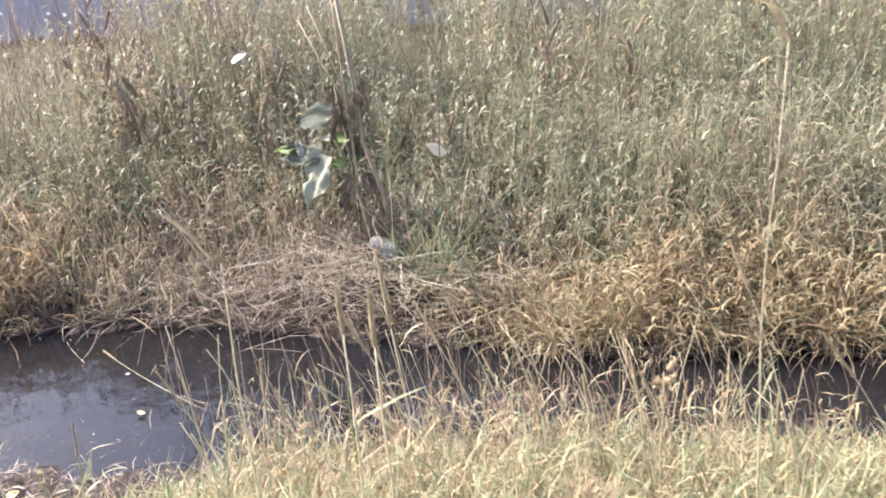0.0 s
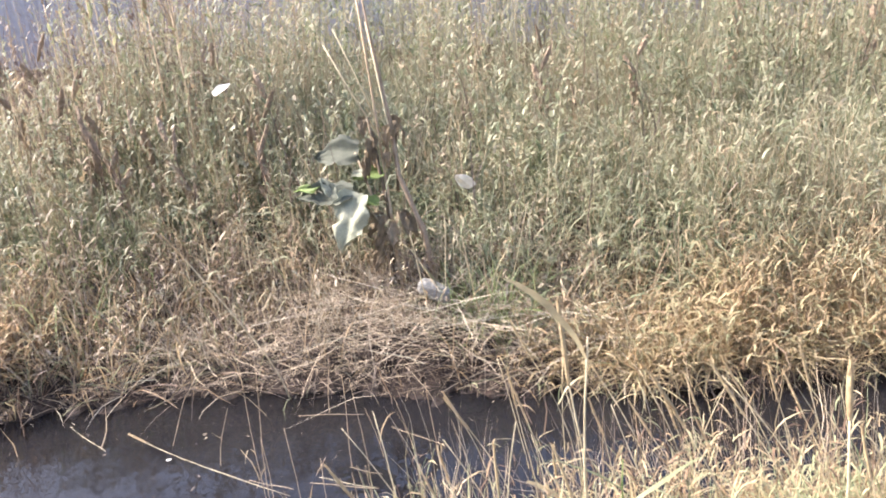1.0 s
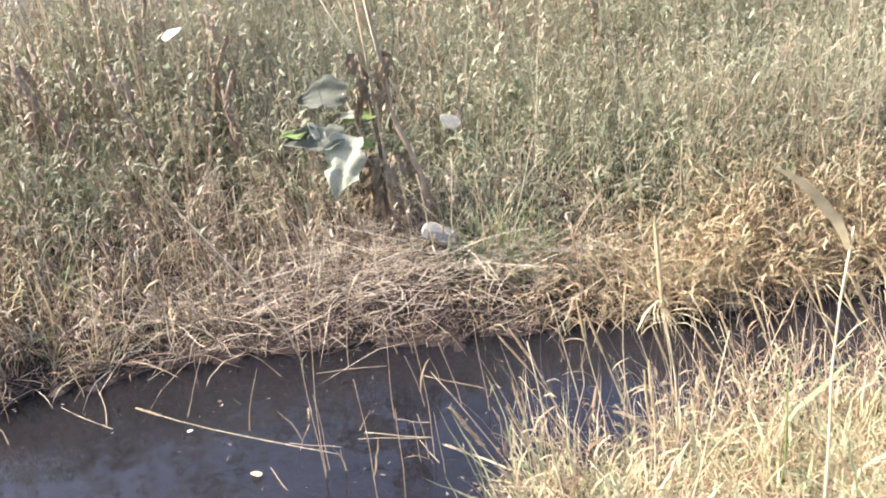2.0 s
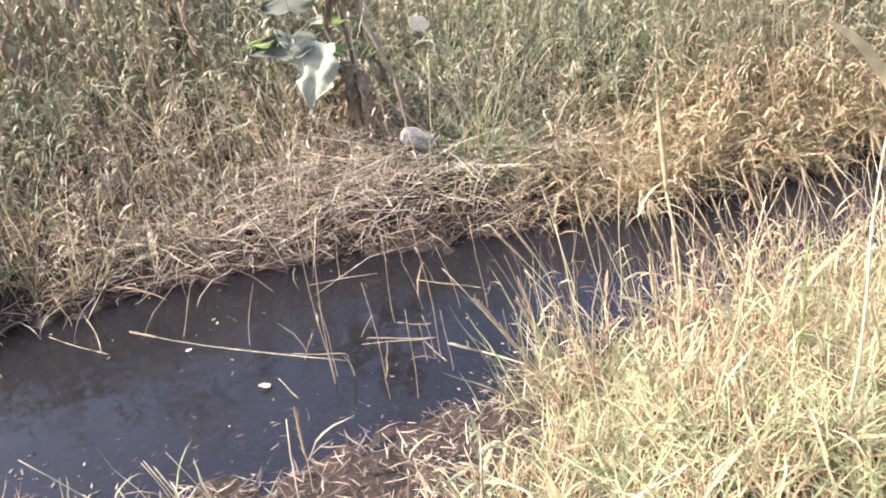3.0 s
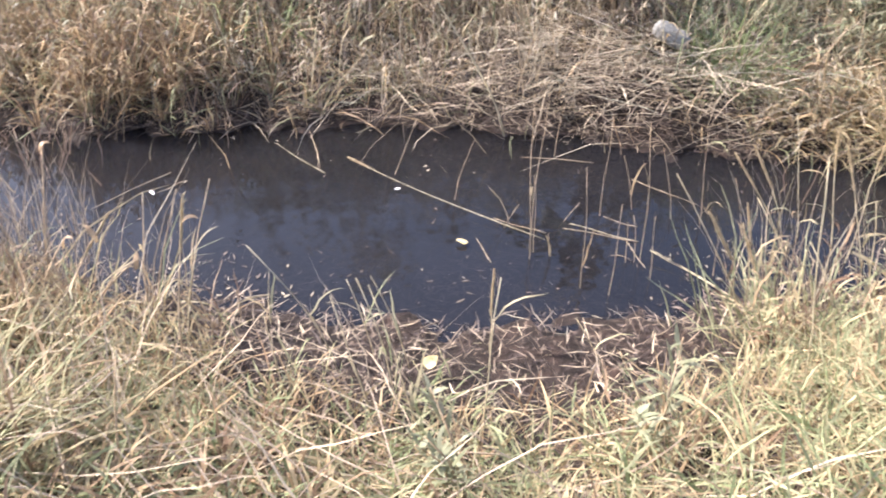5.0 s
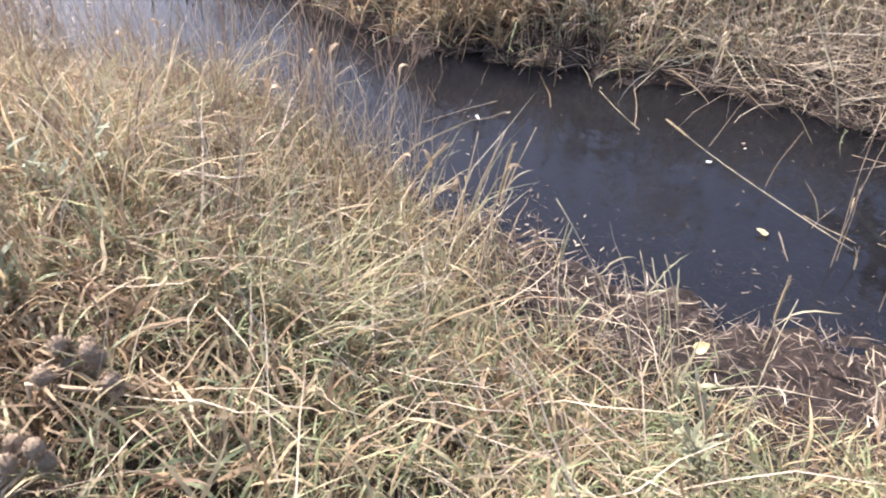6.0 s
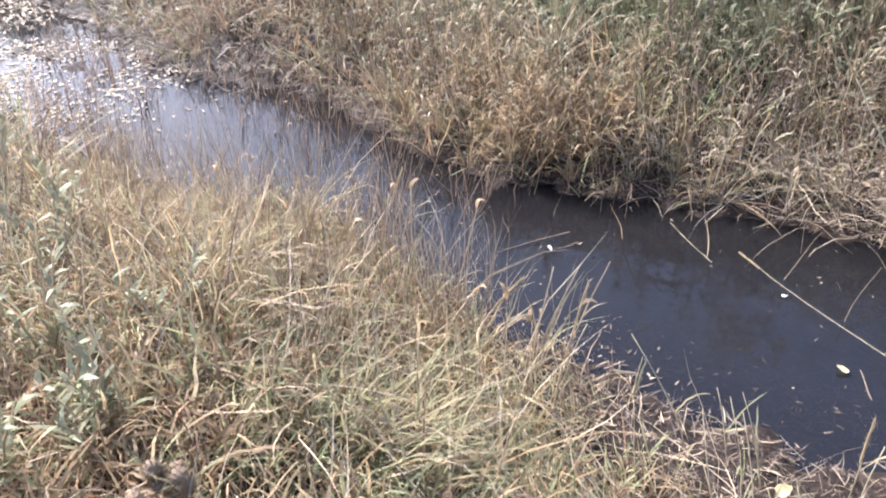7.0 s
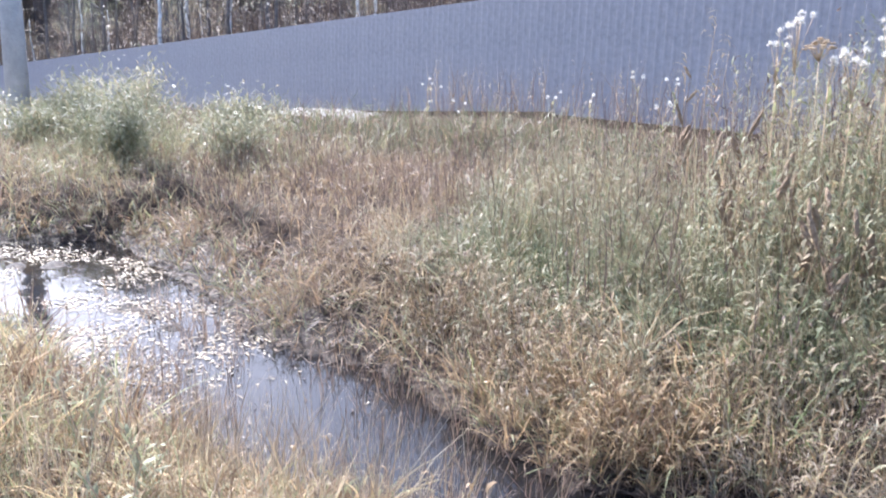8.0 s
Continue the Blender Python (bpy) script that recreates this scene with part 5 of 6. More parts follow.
# floating sticks and leaves
def floating(name, a, b, thick, mat, label, rise=0.012, ear=False, seed=0):
    a, b = Vector((*a, rise)), Vector((*b, 0.006))
    ob = thing(name, a, label, "stick", "sticks on the water")
    side = (b - a).cross(Vector((0, 0, 1))).normalized()
    pts = [(b - a) * (i / 6) + side * (b - a).length * (0.02 * math.sin(i * 0.9 + seed) + (0.05 * math.sin(i * 0.52) if ear else 0)) + Vector((0, 0, 0.004 * math.sin(i * 1.1 + seed))) for i in range(7)]
    part("stem", tube_mesh("stem", pts, [thick * (0.7 + 0.5 * i / 6) for i in range(7)], 6, mat), None, ob)
    if ear:
        part("seed_head", ear_mesh("seed_head", Vector(pts[0]) - (pts[1] - pts[0]).normalized() * 0.06, Vector(pts[0]) + (pts[1] - pts[0]) * 0.4, 0.004, M_SEED, 0.009, seed), None, ob, "pale matted seed head")
    return ob


floating("floating_stalk", (-1.75, 3.44), (-1.06, 2.99), 0.0012, M_PALESTALK, "long pale stalk with a seed head floating on the water", 0.05, True, 2)
STICKS = [(-2.13, 3.66, -1.90, 3.42), (-2.03, 3.88, -1.92, 3.44), (-0.69, 3.41, -0.45, 3.21), (-0.71, 2.89, -0.47, 2.64), (-1.11, 3.58, -0.82, 3.56), (-1.00, 3.02, -0.74, 2.98), (-0.97, 3.08, -0.75, 2.98), (-0.85, 3.10, -0.73, 3.07), (-1.24, 3.10, -1.06, 3.02), (-1.80, 3.73, -1.74, 3.85), (-1.90, 3.92, -1.77, 3.88), (-1.31, 2.95, -1.26, 2.84), (-2.17, 3.95, -2.04, 4.01), (-0.79, 2.94, -0.75, 2.82), (-2.50, 3.23, -2.43, 3.33), (-0.72, 2.89, -0.53, 2.71), (-2.70, 3.11, -2.50, 3.41)]
for i, (a, b, c, d) in enumerate(STICKS):
    floating("floating_stick", (a, b), (c, d), 0.0013, M_STALK if i % 3 else M_PALESTALK, "pale straw floating on dark water", 0.03 if i % 2 else 0.012, False, i)


def leaf_mesh(name, length, width, droop, fold, wavy, mat, seed=0, lobes=0.0, rows=9, cols=8):
    """A leaf blade: grows along +x from its stalk, its face up; drooping, folded along the midrib and wavy, 1 mm thick."""
    r = random.Random(seed)
    ph = [r.uniform(0, 6.28) for _ in range(4)]
    bm = bmesh.new()
    grid = []
    for side in (0.0, -0.0012):
        lay = []
        for i in range(rows + 1):
            s = i / rows
            half = width / 2 * (math.sin(math.pi * min(1, 0.1 + 0.9 * s) ** 0.75) ** 0.8 + 0.02) * (1 + lobes * (math.sin(s * 19 + ph[0]) + 0.7 * math.sin(s * 37 + ph[3])))
            row = []
            for j in range(cols + 1):
                u = 2 * j / cols - 1
                x = length * s
                z = -droop * length * s * s + fold * abs(u) * half + wavy * length * (math.sin(s * 9 + u * 3 + ph[1]) * 0.5 + math.sin(u * 7 + s * 5 + ph[2]) * 0.35) * abs(u)
                row.append(bm.verts.new((x, u * half, z + side)))
            lay.append(row)
        grid.append(lay)
    for g, lay in enumerate(grid):
        for i in range(rows):
            for j in range(cols):
                q = (lay[i][j], lay[i + 1][j], lay[i + 1][j + 1], lay[i][j + 1])
                bm.faces.new(q if g == 0 else q[::-1])
    me = bpy.data.meshes.new(name)
    bm.to_mesh(me)
    bm.free()
    me.polygons.foreach_set("use_smooth", np.ones(len(me.polygons), bool))
    me.materials.append(mat)
    return me


def set_along(ob, base, tip, face):
    """Lay a leaf's +x from base to tip with its face turned as given."""
    x = (Vector(tip) - Vector(base)).normalized()
    z = Vector(face)
    y = z.cross(x).normalized()
    z = x.cross(y)
    ob.matrix_basis = Matrix(((x.x, y.x, z.x, base[0]), (x.y, y.y, z.y, base[1]), (x.z, y.z, z.z, base[2]), (0, 0, 0, 1)))
    return ob


def loose_leaf(name, place, length, width, turn, mat, label, category="leaf", tilt=8, seed=1, droop=0.1):
    ob = new(name, leaf_mesh(name, length, width, droop, 0.15, 0.05, mat, seed))
    ob.matrix_basis = pose(*place, tilt, -tilt, turn)
    return tagged(ob, label, category)


loose_leaf("fallen_leaf", (-1.34, 2.94, 0.012), 0.04, 0.026, 160, M_YELLOWLEAF, "small yellow leaf floating on the water", tilt=3, droop=-0.1)
loose_leaf("fallen_leaf", (-1.46, 2.2, float(land(-1.46, 2.2)) + 0.05), 0.045, 0.035, 40, M_YELLOWLEAF, "round yellow leaf caught in the bank grass", tilt=20, seed=4)
loose_leaf("fallen_leaf", (-0.21, 4.67, 0.71), 0.13, 0.09, 200, M_FLUFF, "pale withered leaf hanging in the weeds", tilt=45, seed=6)
loose_leaf("fallen_leaf", (-1.65, 5.27, 1.24), 0.12, 0.06, 20, M_FLUFF, "pale withered leaf on a weed top", tilt=30, seed=7)
loose_leaf("fallen_leaf", (-2.53, 3.25, 0.012), 0.045, 0.012, -50, M_FLUFF, "narrow white leaf floating on the water", tilt=2, seed=8, droop=-0.1)
loose_leaf("fallen_leaf", (-1.61, 3.30, 0.012), 0.022, 0.012, 10, M_FLUFF, "tiny pale leaf floating on the water", tilt=2, seed=9, droop=-0.1)

# flecks and scum on the water
ax, ay = scatter(5200, -4.4, 0.2, 2.3, 3.3, lambda x, y: ease(0.02, -0.02, dist_near(x, y)) * ease(-0.5, -0.05, dist_near(x, y)) * patches(x, y, 7, 71) * (0.35 + 0.65 * np.exp(-(((x + 2.2) / 0.5) ** 2))))
am = len(ax)
stuff("water_scum", [ribbons(np.stack([ax, ay, np.full(am, 0.003)], 1), rng.uniform(0.006, 0.03, am), rng.uniform(0.002, 0.008, am), rng.uniform(0, 6.28, am), rng.uniform(1.3, 1.55, am), np.full(am, 0.05), np.zeros(am),
                             rng.choice([0.08, 0.12, 0.18, 0.22, 0.22, 0.6], am), 2)], M_REED, "reddish rotting scum along the water's edge", "debris")
# floating bits; the pale ones imitate white sparkles on the surface
fx, fy = scatter(480, -5.5, 1.5, 2.6, 4.2, lambda x, y: ease(0.03, 0.1, -dist_far(x, y)) * ease(0.02, 0.1, -dist_near(x, y)) * (0.05 + 0.95 * patches(x, y, 4, 66) ** 2))
fm = len(fx)
stuff("floating_flecks", [ribbons(np.stack([fx, fy, np.full(fm, 0.004)], 1), rng.uniform(0.004, 0.022, fm), rng.uniform(0.003, 0.009, fm), rng.uniform(0, 6.28, fm), np.full(fm, 1.5), np.full(fm, 0.05),
                                  np.zeros(fm), rng.choice([0.05, 0.2, 0.55, 0.6], fm), 2)], M_REED, "pale flecks for sparkles and dark bits floating on the water", "debris")

# dark litter; the pale bits in it are wet glints done as colour
gx2, gy2 = scatter(4200, -10.5, -3.6, 2.7, 5.0, lambda x, y: ease(0.0, 0.08, -dist_far(x, y)) * ease(0.0, 0.08, -dist_near(x, y)) * ease(-3.8, -5.6, x) * (0.15 + 0.85 * patches(x, y, 5, 68)))
gm = len(gx2)
stuff("floating_litter", [ribbons(np.stack([gx2, gy2, np.maximum(land(gx2, gy2), 0) + 0.004], 1), rng.uniform(0.008, 0.07, gm), rng.uniform(0.003, 0.014, gm), rng.uniform(0, 6.28, gm), rng.uniform(1.3, 1.56, gm),
                                  rng.uniform(-0.1, 0.2, gm), rng.normal(0, 0.3, gm), rng.choice([0.02, 0.05, 0.1, 0.15, 0.6], gm), 2)], M_REED, "dark rotting leaves and pale glint bits on the shallow water", "debris")

# sparkle near the shore, modelled as small pale flecks
hx, hy = scatter(3000, -8.0, -3.2, 2.4, 3.6, lambda x, y: ease(0.06, 0.0, dist_near(x, y)) * ease(-0.6, -0.1, dist_near(x, y)) * (0.2 + 0.8 * patches(x, y, 5, 73)))
hm = len(hx)
stuff("glint_flecks", [ribbons(np.stack([hx, hy, np.maximum(land(hx, hy), 0) + 0.005], 1), rng.uniform(0.004, 0.018, hm), rng.uniform(0.003, 0.009, hm), rng.uniform(0, 6.28, hm), rng.uniform(1.0, 1.55, hm), np.full(hm, 0.05),
                              np.zeros(hm), rng.choice([0.6, 0.62, 0.58, 0.3], hm), 2)], M_REED, "pale flecks standing in for glints along the water's edge", "debris")

# scum kept pale so that its colour also carries the sky's glare
kx, ky = scatter(14000, -10.5, -4.2, 2.7, 5.0, lambda x, y: ease(0.0, 0.08, -dist_far(x, y)) * ease(0.0, 0.08, -dist_near(x, y)) * ease(-4.6, -6.2, x) * ease(0.35, 0.75, patches(x, y, 3.2, 88)))
km = len(kx)
stuff("glare_scum", [ribbons(np.stack([kx, ky, np.maximum(land(kx, ky), 0) + 0.004], 1), rng.uniform(0.01, 0.06, km), rng.uniform(0.008, 0.025, km), rng.uniform(0, 6.28, km), rng.uniform(1.45, 1.56, km), np.full(km, 0.03),
                            np.zeros(km), rng.choice([0.6, 0.7, 0.8, 0.9, 0.2], km), 2)], M_REED, "pale grey scum and painted sky glare on the shallow ditch head", "debris")

def afloat(n, cx, cy, rx, ry, length, width, tones):
    x, y = rng.normal(cx, rx, n), rng.normal(cy, ry, n)
    keep = (dist_far(x, y) < -0.03) & (dist_near(x, y) < -0.03)
    x, y = x[keep], y[keep]
    m = len(x)
    return ribbons(np.stack([x, y, rng.uniform(-0.03, -0.004, m)], 1), rng.uniform(*length, m), rng.uniform(*width, m), rng.uniform(0, 6.28, m), rng.uniform(1.5, 1.62, m), np.zeros(m), np.zeros(m), rng.uniform(*tones, m), 3)


stuff("water_weed", [
    afloat(900, -0.98, 3.35, 0.16, 0.16, (0.01, 0.05), (0.002, 0.006), (0.1, 0.42)), afloat(500, -1.2, 3.55, 0.25, 0.1, (0.01, 0.06), (0.002, 0.006), (0.05, 0.3)),
    afloat(1500, -1.0, 2.72, 0.3, 0.12, (0.01, 0.06), (0.002, 0.006), (0.05, 0.3)), afloat(1500, -1.9, 2.7, 0.35, 0.12, (0.01, 0.06), (0.002, 0.006), (0.05, 0.3)), afloat(250, -2.3, 3.6, 0.3, 0.08, (0.01, 0.06), (0.002, 0.005), (0.05, 0.35)),
    afloat(250, -0.4, 3.3, 0.3, 0.2, (0.01, 0.06), (0.002, 0.005), (0.1, 0.4)),
], M_REED, "matted brown weed just under the water", "water weed")

# pale lump half buried in the far bank
stone_bm = bmesh.new()
bmesh.ops.create_icosphere(stone_bm, subdivisions=3, radius=0.5)
for v in stone_bm.verts:
    n = v.co.normalized()
    q = (abs(n.x) ** 5 + abs(n.y) ** 5 + abs(n.z) ** 5) ** -0.2 * 0.5
    d = q * (1 + 0.1 * noise.noise(n * 1.6) + 0.03 * noise.noise(n * 5))
    v.co = Vector((n.x * 0.165 * d, n.y * 0.08 * d, n.z * 0.07 * d))
stone_me = bpy.data.meshes.new("stone")
stone_bm.to_mesh(stone_me)
stone_bm.free()
stone_me.materials.append(M_STONE)
stone_me.polygons.foreach_set("use_smooth", np.ones(len(stone_me.polygons), bool))
stone = new("stone", stone_me)
stone.matrix_basis = pose(-0.46, 4.04, 0.37, 8, 24, -12)
tagged(stone, "pale grey rounded stone on the far bank", "stone")

# burdock on the far bank
BX, BY = -0.66, 4.33
bz = float(land(BX, BY))
burdock = thing("burdock", (BX, BY, bz), "burdock with big pale leaves and brown dead stalks", "burdock")


def local(p):
    return (p[0] - BX, p[1] - BY, p[2] - bz)


def burdock_leaf(base, tip, face, width, droop, mat, label, seed, lobes=0.05):
    n = (Vector(tip) - Vector(base)).length
    ob = part("leaf", leaf_mesh("leaf", n, width, droop, 0.3, 0.13, mat, seed, lobes, 16, 12), None, burdock, label)
    return set_along(ob, local(base), local(tip), face)


def burdock_stem(name, pts, r0, r1, mat, label=""):
    k = len(pts) - 1
    return part(name, tube_mesh(name, [local(p) for p in pts], [r0 + (r1 - r0) * i / k for i in range(k + 1)], 7, mat), None, burdock, label)


burdock_stem("stalk", [(-0.44, 4.24, bz - 0.05), (-0.49, 4.25, 0.61), (-0.59, 4.3, 0.89), (-0.61, 4.35, 1.14), (-0.67, 4.4, 1.54), (-0.72, 4.43, 1.9)], 0.017, 0.004, M_BROWNSTALK, "thick straw-brown stalk")
burdock_stem("stalk", [(-0.62, 4.3, bz - 0.05), (-0.65, 4.33, 0.75), (-0.67, 4.35, 1.06), (-0.7, 4.4, 1.44), (-0.73, 4.45, 1.8)], 0.009, 0.004, M_STALK, "thin pale stalk")
burdock_stem("stalk", [(-0.6, 4.32, 0.9), (-0.63, 4.35, 1.2), (-0.69, 4.4, 1.62)], 0.006, 0.003, M_PALESTALK, "pale side stalk")
burdock_stem("stalk", [(-0.66, 4.36, 1.06), (-0.79, 4.38, 1.3), (-0.9, 4.4, 1.53)], 0.005, 0.003, M_PALESTALK, "pale side stalk")
burdock_stem("stalk", [(-0.66, 4.36, 1.1), (-0.76, 4.38, 1.38), (-0.85, 4.42, 1.6)], 0.004, 0.002, M_PALESTALK, "pale side stalk")
burdock_stem("stalk", [(-0.66, 4.33, bz - 0.05), (-0.66, 4.33, 0.75), (-0.72, 4.33, 1.18)], 0.012, 0.007, M_DARKSTALK, "dark withered stalk")
burdock_stem("stalk", [(-0.6, 4.33, 0.8), (-0.59, 4.34, 1.12)], 0.008, 0.005, M_DARKSTALK, "dark withered stalk")
burdock_stem("leaf_stalk", [(-0.66, 4.33, bz), (-0.7, 4.3, 0.65), (-0.79, 4.28, 0.81)], 0.008, 0.005, M_STALK)
burdock_stem("leaf_stalk", [(-0.66, 4.33, bz), (-0.74, 4.38, 0.8), (-0.8, 4.4, 1.0)], 0.008, 0.005, M_STALK)
burdock_leaf((-0.79, 4.28, 0.82), (-0.91, 4.18, 0.56), (-0.3, -0.6, 0.75), 0.2, 0.1, M_BURDOCK, "large pale grey-green drooping leaf", 3, 0.13)
burdock_leaf((-0.82, 4.3, 0.82), (-1.12, 4.38, 0.81), (-0.1, -0.7, 0.55), 0.13, 0.12, M_SHADELEAF, "large grey-green leaf coloured dark for shade", 5, 0.1)
burdock_leaf((-0.99, 4.36, 0.85), (-1.12, 4.39, 0.82), (0.0, -0.5, 0.85), 0.06, -0.1, M_GREENLEAF, "bright green leaf tip", 6)
burdock_leaf((-0.92, 4.33, 0.8), (-0.98, 4.36, 0.9), (-0.2, -0.5, 0.85), 0.06, 0.1, M_BURDOCK, "pale turned-up leaf lobe", 11)
burdock_leaf((-0.78, 4.42, 1.01), (-1.02, 4.48, 0.98), (0.1, -0.7, 0.5), 0.16, 0.15, M_SHADELEAF, "grey leaf coloured dark for shade", 7, 0.08)
burdock_leaf((-0.66, 4.34, 0.9), (-0.82, 4.33, 0.9), (0, -0.6, 0.8), 0.075, 0.1, M_GREENLEAF, "small green leaf", 8)
burdock_leaf((-0.76, 4.34, 0.91), (-0.83, 4.33, 0.9), (-0.1, -0.6, 0.8), 0.05, 0.1, M_BURDOCK, "pale leaf lobe", 12)
burdock_leaf((-0.7, 4.3, 0.76), (-0.78, 4.28, 0.79), (0.2, -0.7, 0.7), 0.06, 0.1, M_GREENLEAF, "small green leaf", 9)
br = random.Random(5)
for i in range(16):
    g = br.uniform(0, 6.28)
    z = br.uniform(0.98, 1.19)
    cx = -0.74 if i % 3 else -0.6
    b = (cx + 0.035 * math.cos(g), 4.33 + 0.03 * math.sin(g), z)
    burdock_leaf(b, (b[0] + 0.035 * math.cos(g), b[1] + 0.03 * math.sin(g), z - br.uniform(0.07, 0.13)), (math.cos(g), math.sin(g) - 0.4, 0.3), br.uniform(0.03, 0.055), 0.3, M_DEADLEAF, "crumpled dark brown leaf", 20 + i, 0.2)
for i in range(9):
    g = br.uniform(2.6, 6.6)
    z = br.uniform(0.5, 0.72)
    b = (-0.64 + 0.05 * math.cos(g), 4.31 + 0.05 * math.sin(g), z)
    burdock_leaf(b, (b[0] + 0.1 * math.cos(g), b[1] + 0.1 * math.sin(g), z - br.uniform(0.08, 0.2)), (math.cos(g) * 0.5, -0.7, 0.5), br.uniform(0.04, 0.07), 0.3, M_DEADLEAF, "withered brown hanging leaf", 40 + i, 0.2)


# burr plants at the foot of the near bank
def burr_mesh(radius, seed):
    r = random.Random(seed)
    bm = bmesh.new()
    bmesh.ops.create_icosphere(bm, subdivisions=2, radius=radius * 0.72)
    core = [v.co.copy() for v in bm.verts]
    for c in core:
        n = c.normalized()
        for _ in range(2):
            w = (n + Vector((r.gauss(0, 0.3), r.gauss(0, 0.3), r.gauss(0, 0.3)))).normalized()
            side = w.orthogonal().normalized() * radius * 0.05
            bm.faces.new([bm.verts.new(c - side), bm.verts.new(c + side), bm.verts.new(c + w * radius * r.uniform(0.3, 0.55))])
    me = bpy.data.meshes.new("burr")
    bm.to_mesh(me)
    bm.free()
    me.materials.append(M_BURR)
    return me


burr_kinds = [burr_mesh(0.027, k) for k in range(3)]


def burr_plant(x, y, heads, label):
    z0 = float(land(x, y))
    ob = thing("burr_plant", (x, y, z0), label, "burdock", "dead burr plants")
    for i, (hx, hy, hz) in enumerate(heads):
        tip = Vector((hx - x, hy - y, hz - z0))
        part("stem", tube_mesh("stem", [(0, 0, -0.02), tip * 0.45 + Vector((0, 0, 0.08)), tip * 0.85, tip], [0.006, 0.005, 0.004, 0.003], 5, M_STALK), None, ob)
        b = part("burr", burr_kinds[i % 3], None, ob, "spiny dark brown burr")
        b.matrix_basis = Matrix.Translation(tip) @ Matrix.Rotation(i * 1.3, 4, "Y")
    return ob


br2 = random.Random(3)
burr_plant(-2.6, 1.1, [(-2.5 + br2.uniform(-0.1, 0.1), 1.18 + br2.uniform(-0.06, 0.06), 0.58 + br2.uniform(-0.04, 0.05)) for _ in range(10)], "dead plant with brown spiny burrs in the grass")
burr_plant(-2.45, 0.86, [(-2.51 + br2.uniform(-0.09, 0.09), 0.96 + br2.uniform(-0.05, 0.05), 0.58 + br2.uniform(-0.05, 0.04)) for _ in range(10)], "dead plant with brown spiny burrs in the grass")


# dark dock spikes in the meadow
def dock(x, y, tall, lean, seed):
    r = random.Random(seed)
    z0 = float(land(x, y))
    ob = thing("dock_plant", (x, y, z0), "dark brown dead dock spike in the meadow", "dock plant", "dock plants")
    pts = [(lean * (i / 6) ** 2, 0.02 * math.sin(i), tall * i / 6) for i in range(7)]
    part("stem", tube_mesh("stem", pts, [0.007 - 0.0008 * i for i in range(7)], 5, M_DARKSTALK), None, ob)
    for j in range(7):
        a = Vector(pts[2 + j % 5])
        g = r.uniform(0, 6.28)
        b = a + Vector((math.cos(g) * 0.08, math.sin(g) * 0.08, r.uniform(0.08, 0.2)))
        part("seed_spike", ear_mesh("seed_spike", a, b, r.uniform(0.013, 0.024), M_BURR, 0.012, seed + j), None, ob, "rusty dark seed spike")
    return ob


for i, (x, y, h, le) in enumerate([(-2.9, 5.7, 0.85, -0.16), (-2.75, 5.4, 0.7, 0.15), (-3.5, 6.9, 0.75, -0.2), (-1.9, 6.2, 0.8, 0.05), (-2.5, 5.9, 0.7, -0.2), (0.37, 5.9, 0.8, 0.02), (1.9, 6.4, 1.05, 0.05),
                                   (-3.9, 7.5, 1.2, 0.05), (-3.3, 7.9, 1.0, 0.1), (-2.0, 5.3, 0.6, -0.15), (0.9, 5.6, 0.75, 0.05), (2.6, 6.0, 0.95, 0.1), (-1.45, 5.4, 0.7, 0.08), (-1.75, 4.95, 0.62, -0.12), (-2.15, 5.05, 0.7, -0.2), (-2.4, 5.25, 0.75, 0.1), (-1.3, 4.9, 0.6, -0.1), (-3.1, 6.2, 0.9, 0.1)]):
    dock(x, y, h, le, 60 + i)


# tall asters gone to fluff
def puff_mesh(radius, seed):
    r = np.random.default_rng(seed)
    n = 70
    at = np.zeros((n, 3))
    v, f, t = ribbons(at, np.full(n, radius), np.full(n, radius * 0.3), r.uniform(0, 6.28, n), np.arccos(r.uniform(-0.5, 1, n)), np.zeros(n), r.normal(0, 1, n), np.full(n, 0.6), 1)
    return mesh_from("puff", v, f, False, t, M_FLUFF)


puffs = [puff_mesh(0.03, k) for k in range(3)]


def aster(x, y, top, heads, seed, spread=0.1):
    r = random.Random(seed)
    z0 = float(land(x, y))
    h = top - z0
    ob = thing("aster", (x, y, z0), "tall weed topped with white fluffy seed heads", "aster", "asters gone to seed")
    part("stem", tube_mesh("stem", [(0, 0, -0.03), (0.02, 0.01, h * 0.5), (0, 0, h * 0.9)], [0.006, 0.005, 0.003], 5, M_STALK), None, ob)
    for i in range(heads):
        g = r.uniform(0, 6.28)
        q = r.uniform(0.2, 1.0)
        tip = Vector((math.cos(g) * spread * q, math.sin(g) * spread * q, h + r.uniform(-0.1, 0.05)))
        part("branch", tube_mesh("branch", [(0, 0, h * 0.8), tip * 0.5 + Vector((0, 0, h * 0.42)), tip], [0.0025, 0.002, 0.0015], 4, M_STALK), None, ob)
        b = part("seed_head", puffs[i % 3], None, ob, "white fluffy seed head")
        b.matrix_basis = Matrix.Translation(tip)
    for i in range(16):
        z = h * r.uniform(0.3, 0.85)
        part("leaf", strip_mesh("leaf", (0.01, 0, z), r.uniform(0.06, 0.13), r.uniform(0.012, 0.022), r.uniform(0, 6.28), r.uniform(0.5, 1.0), r.uniform(0.3, 1.2), r.uniform(0.75, 0.95), 4), None, ob)
    return ob


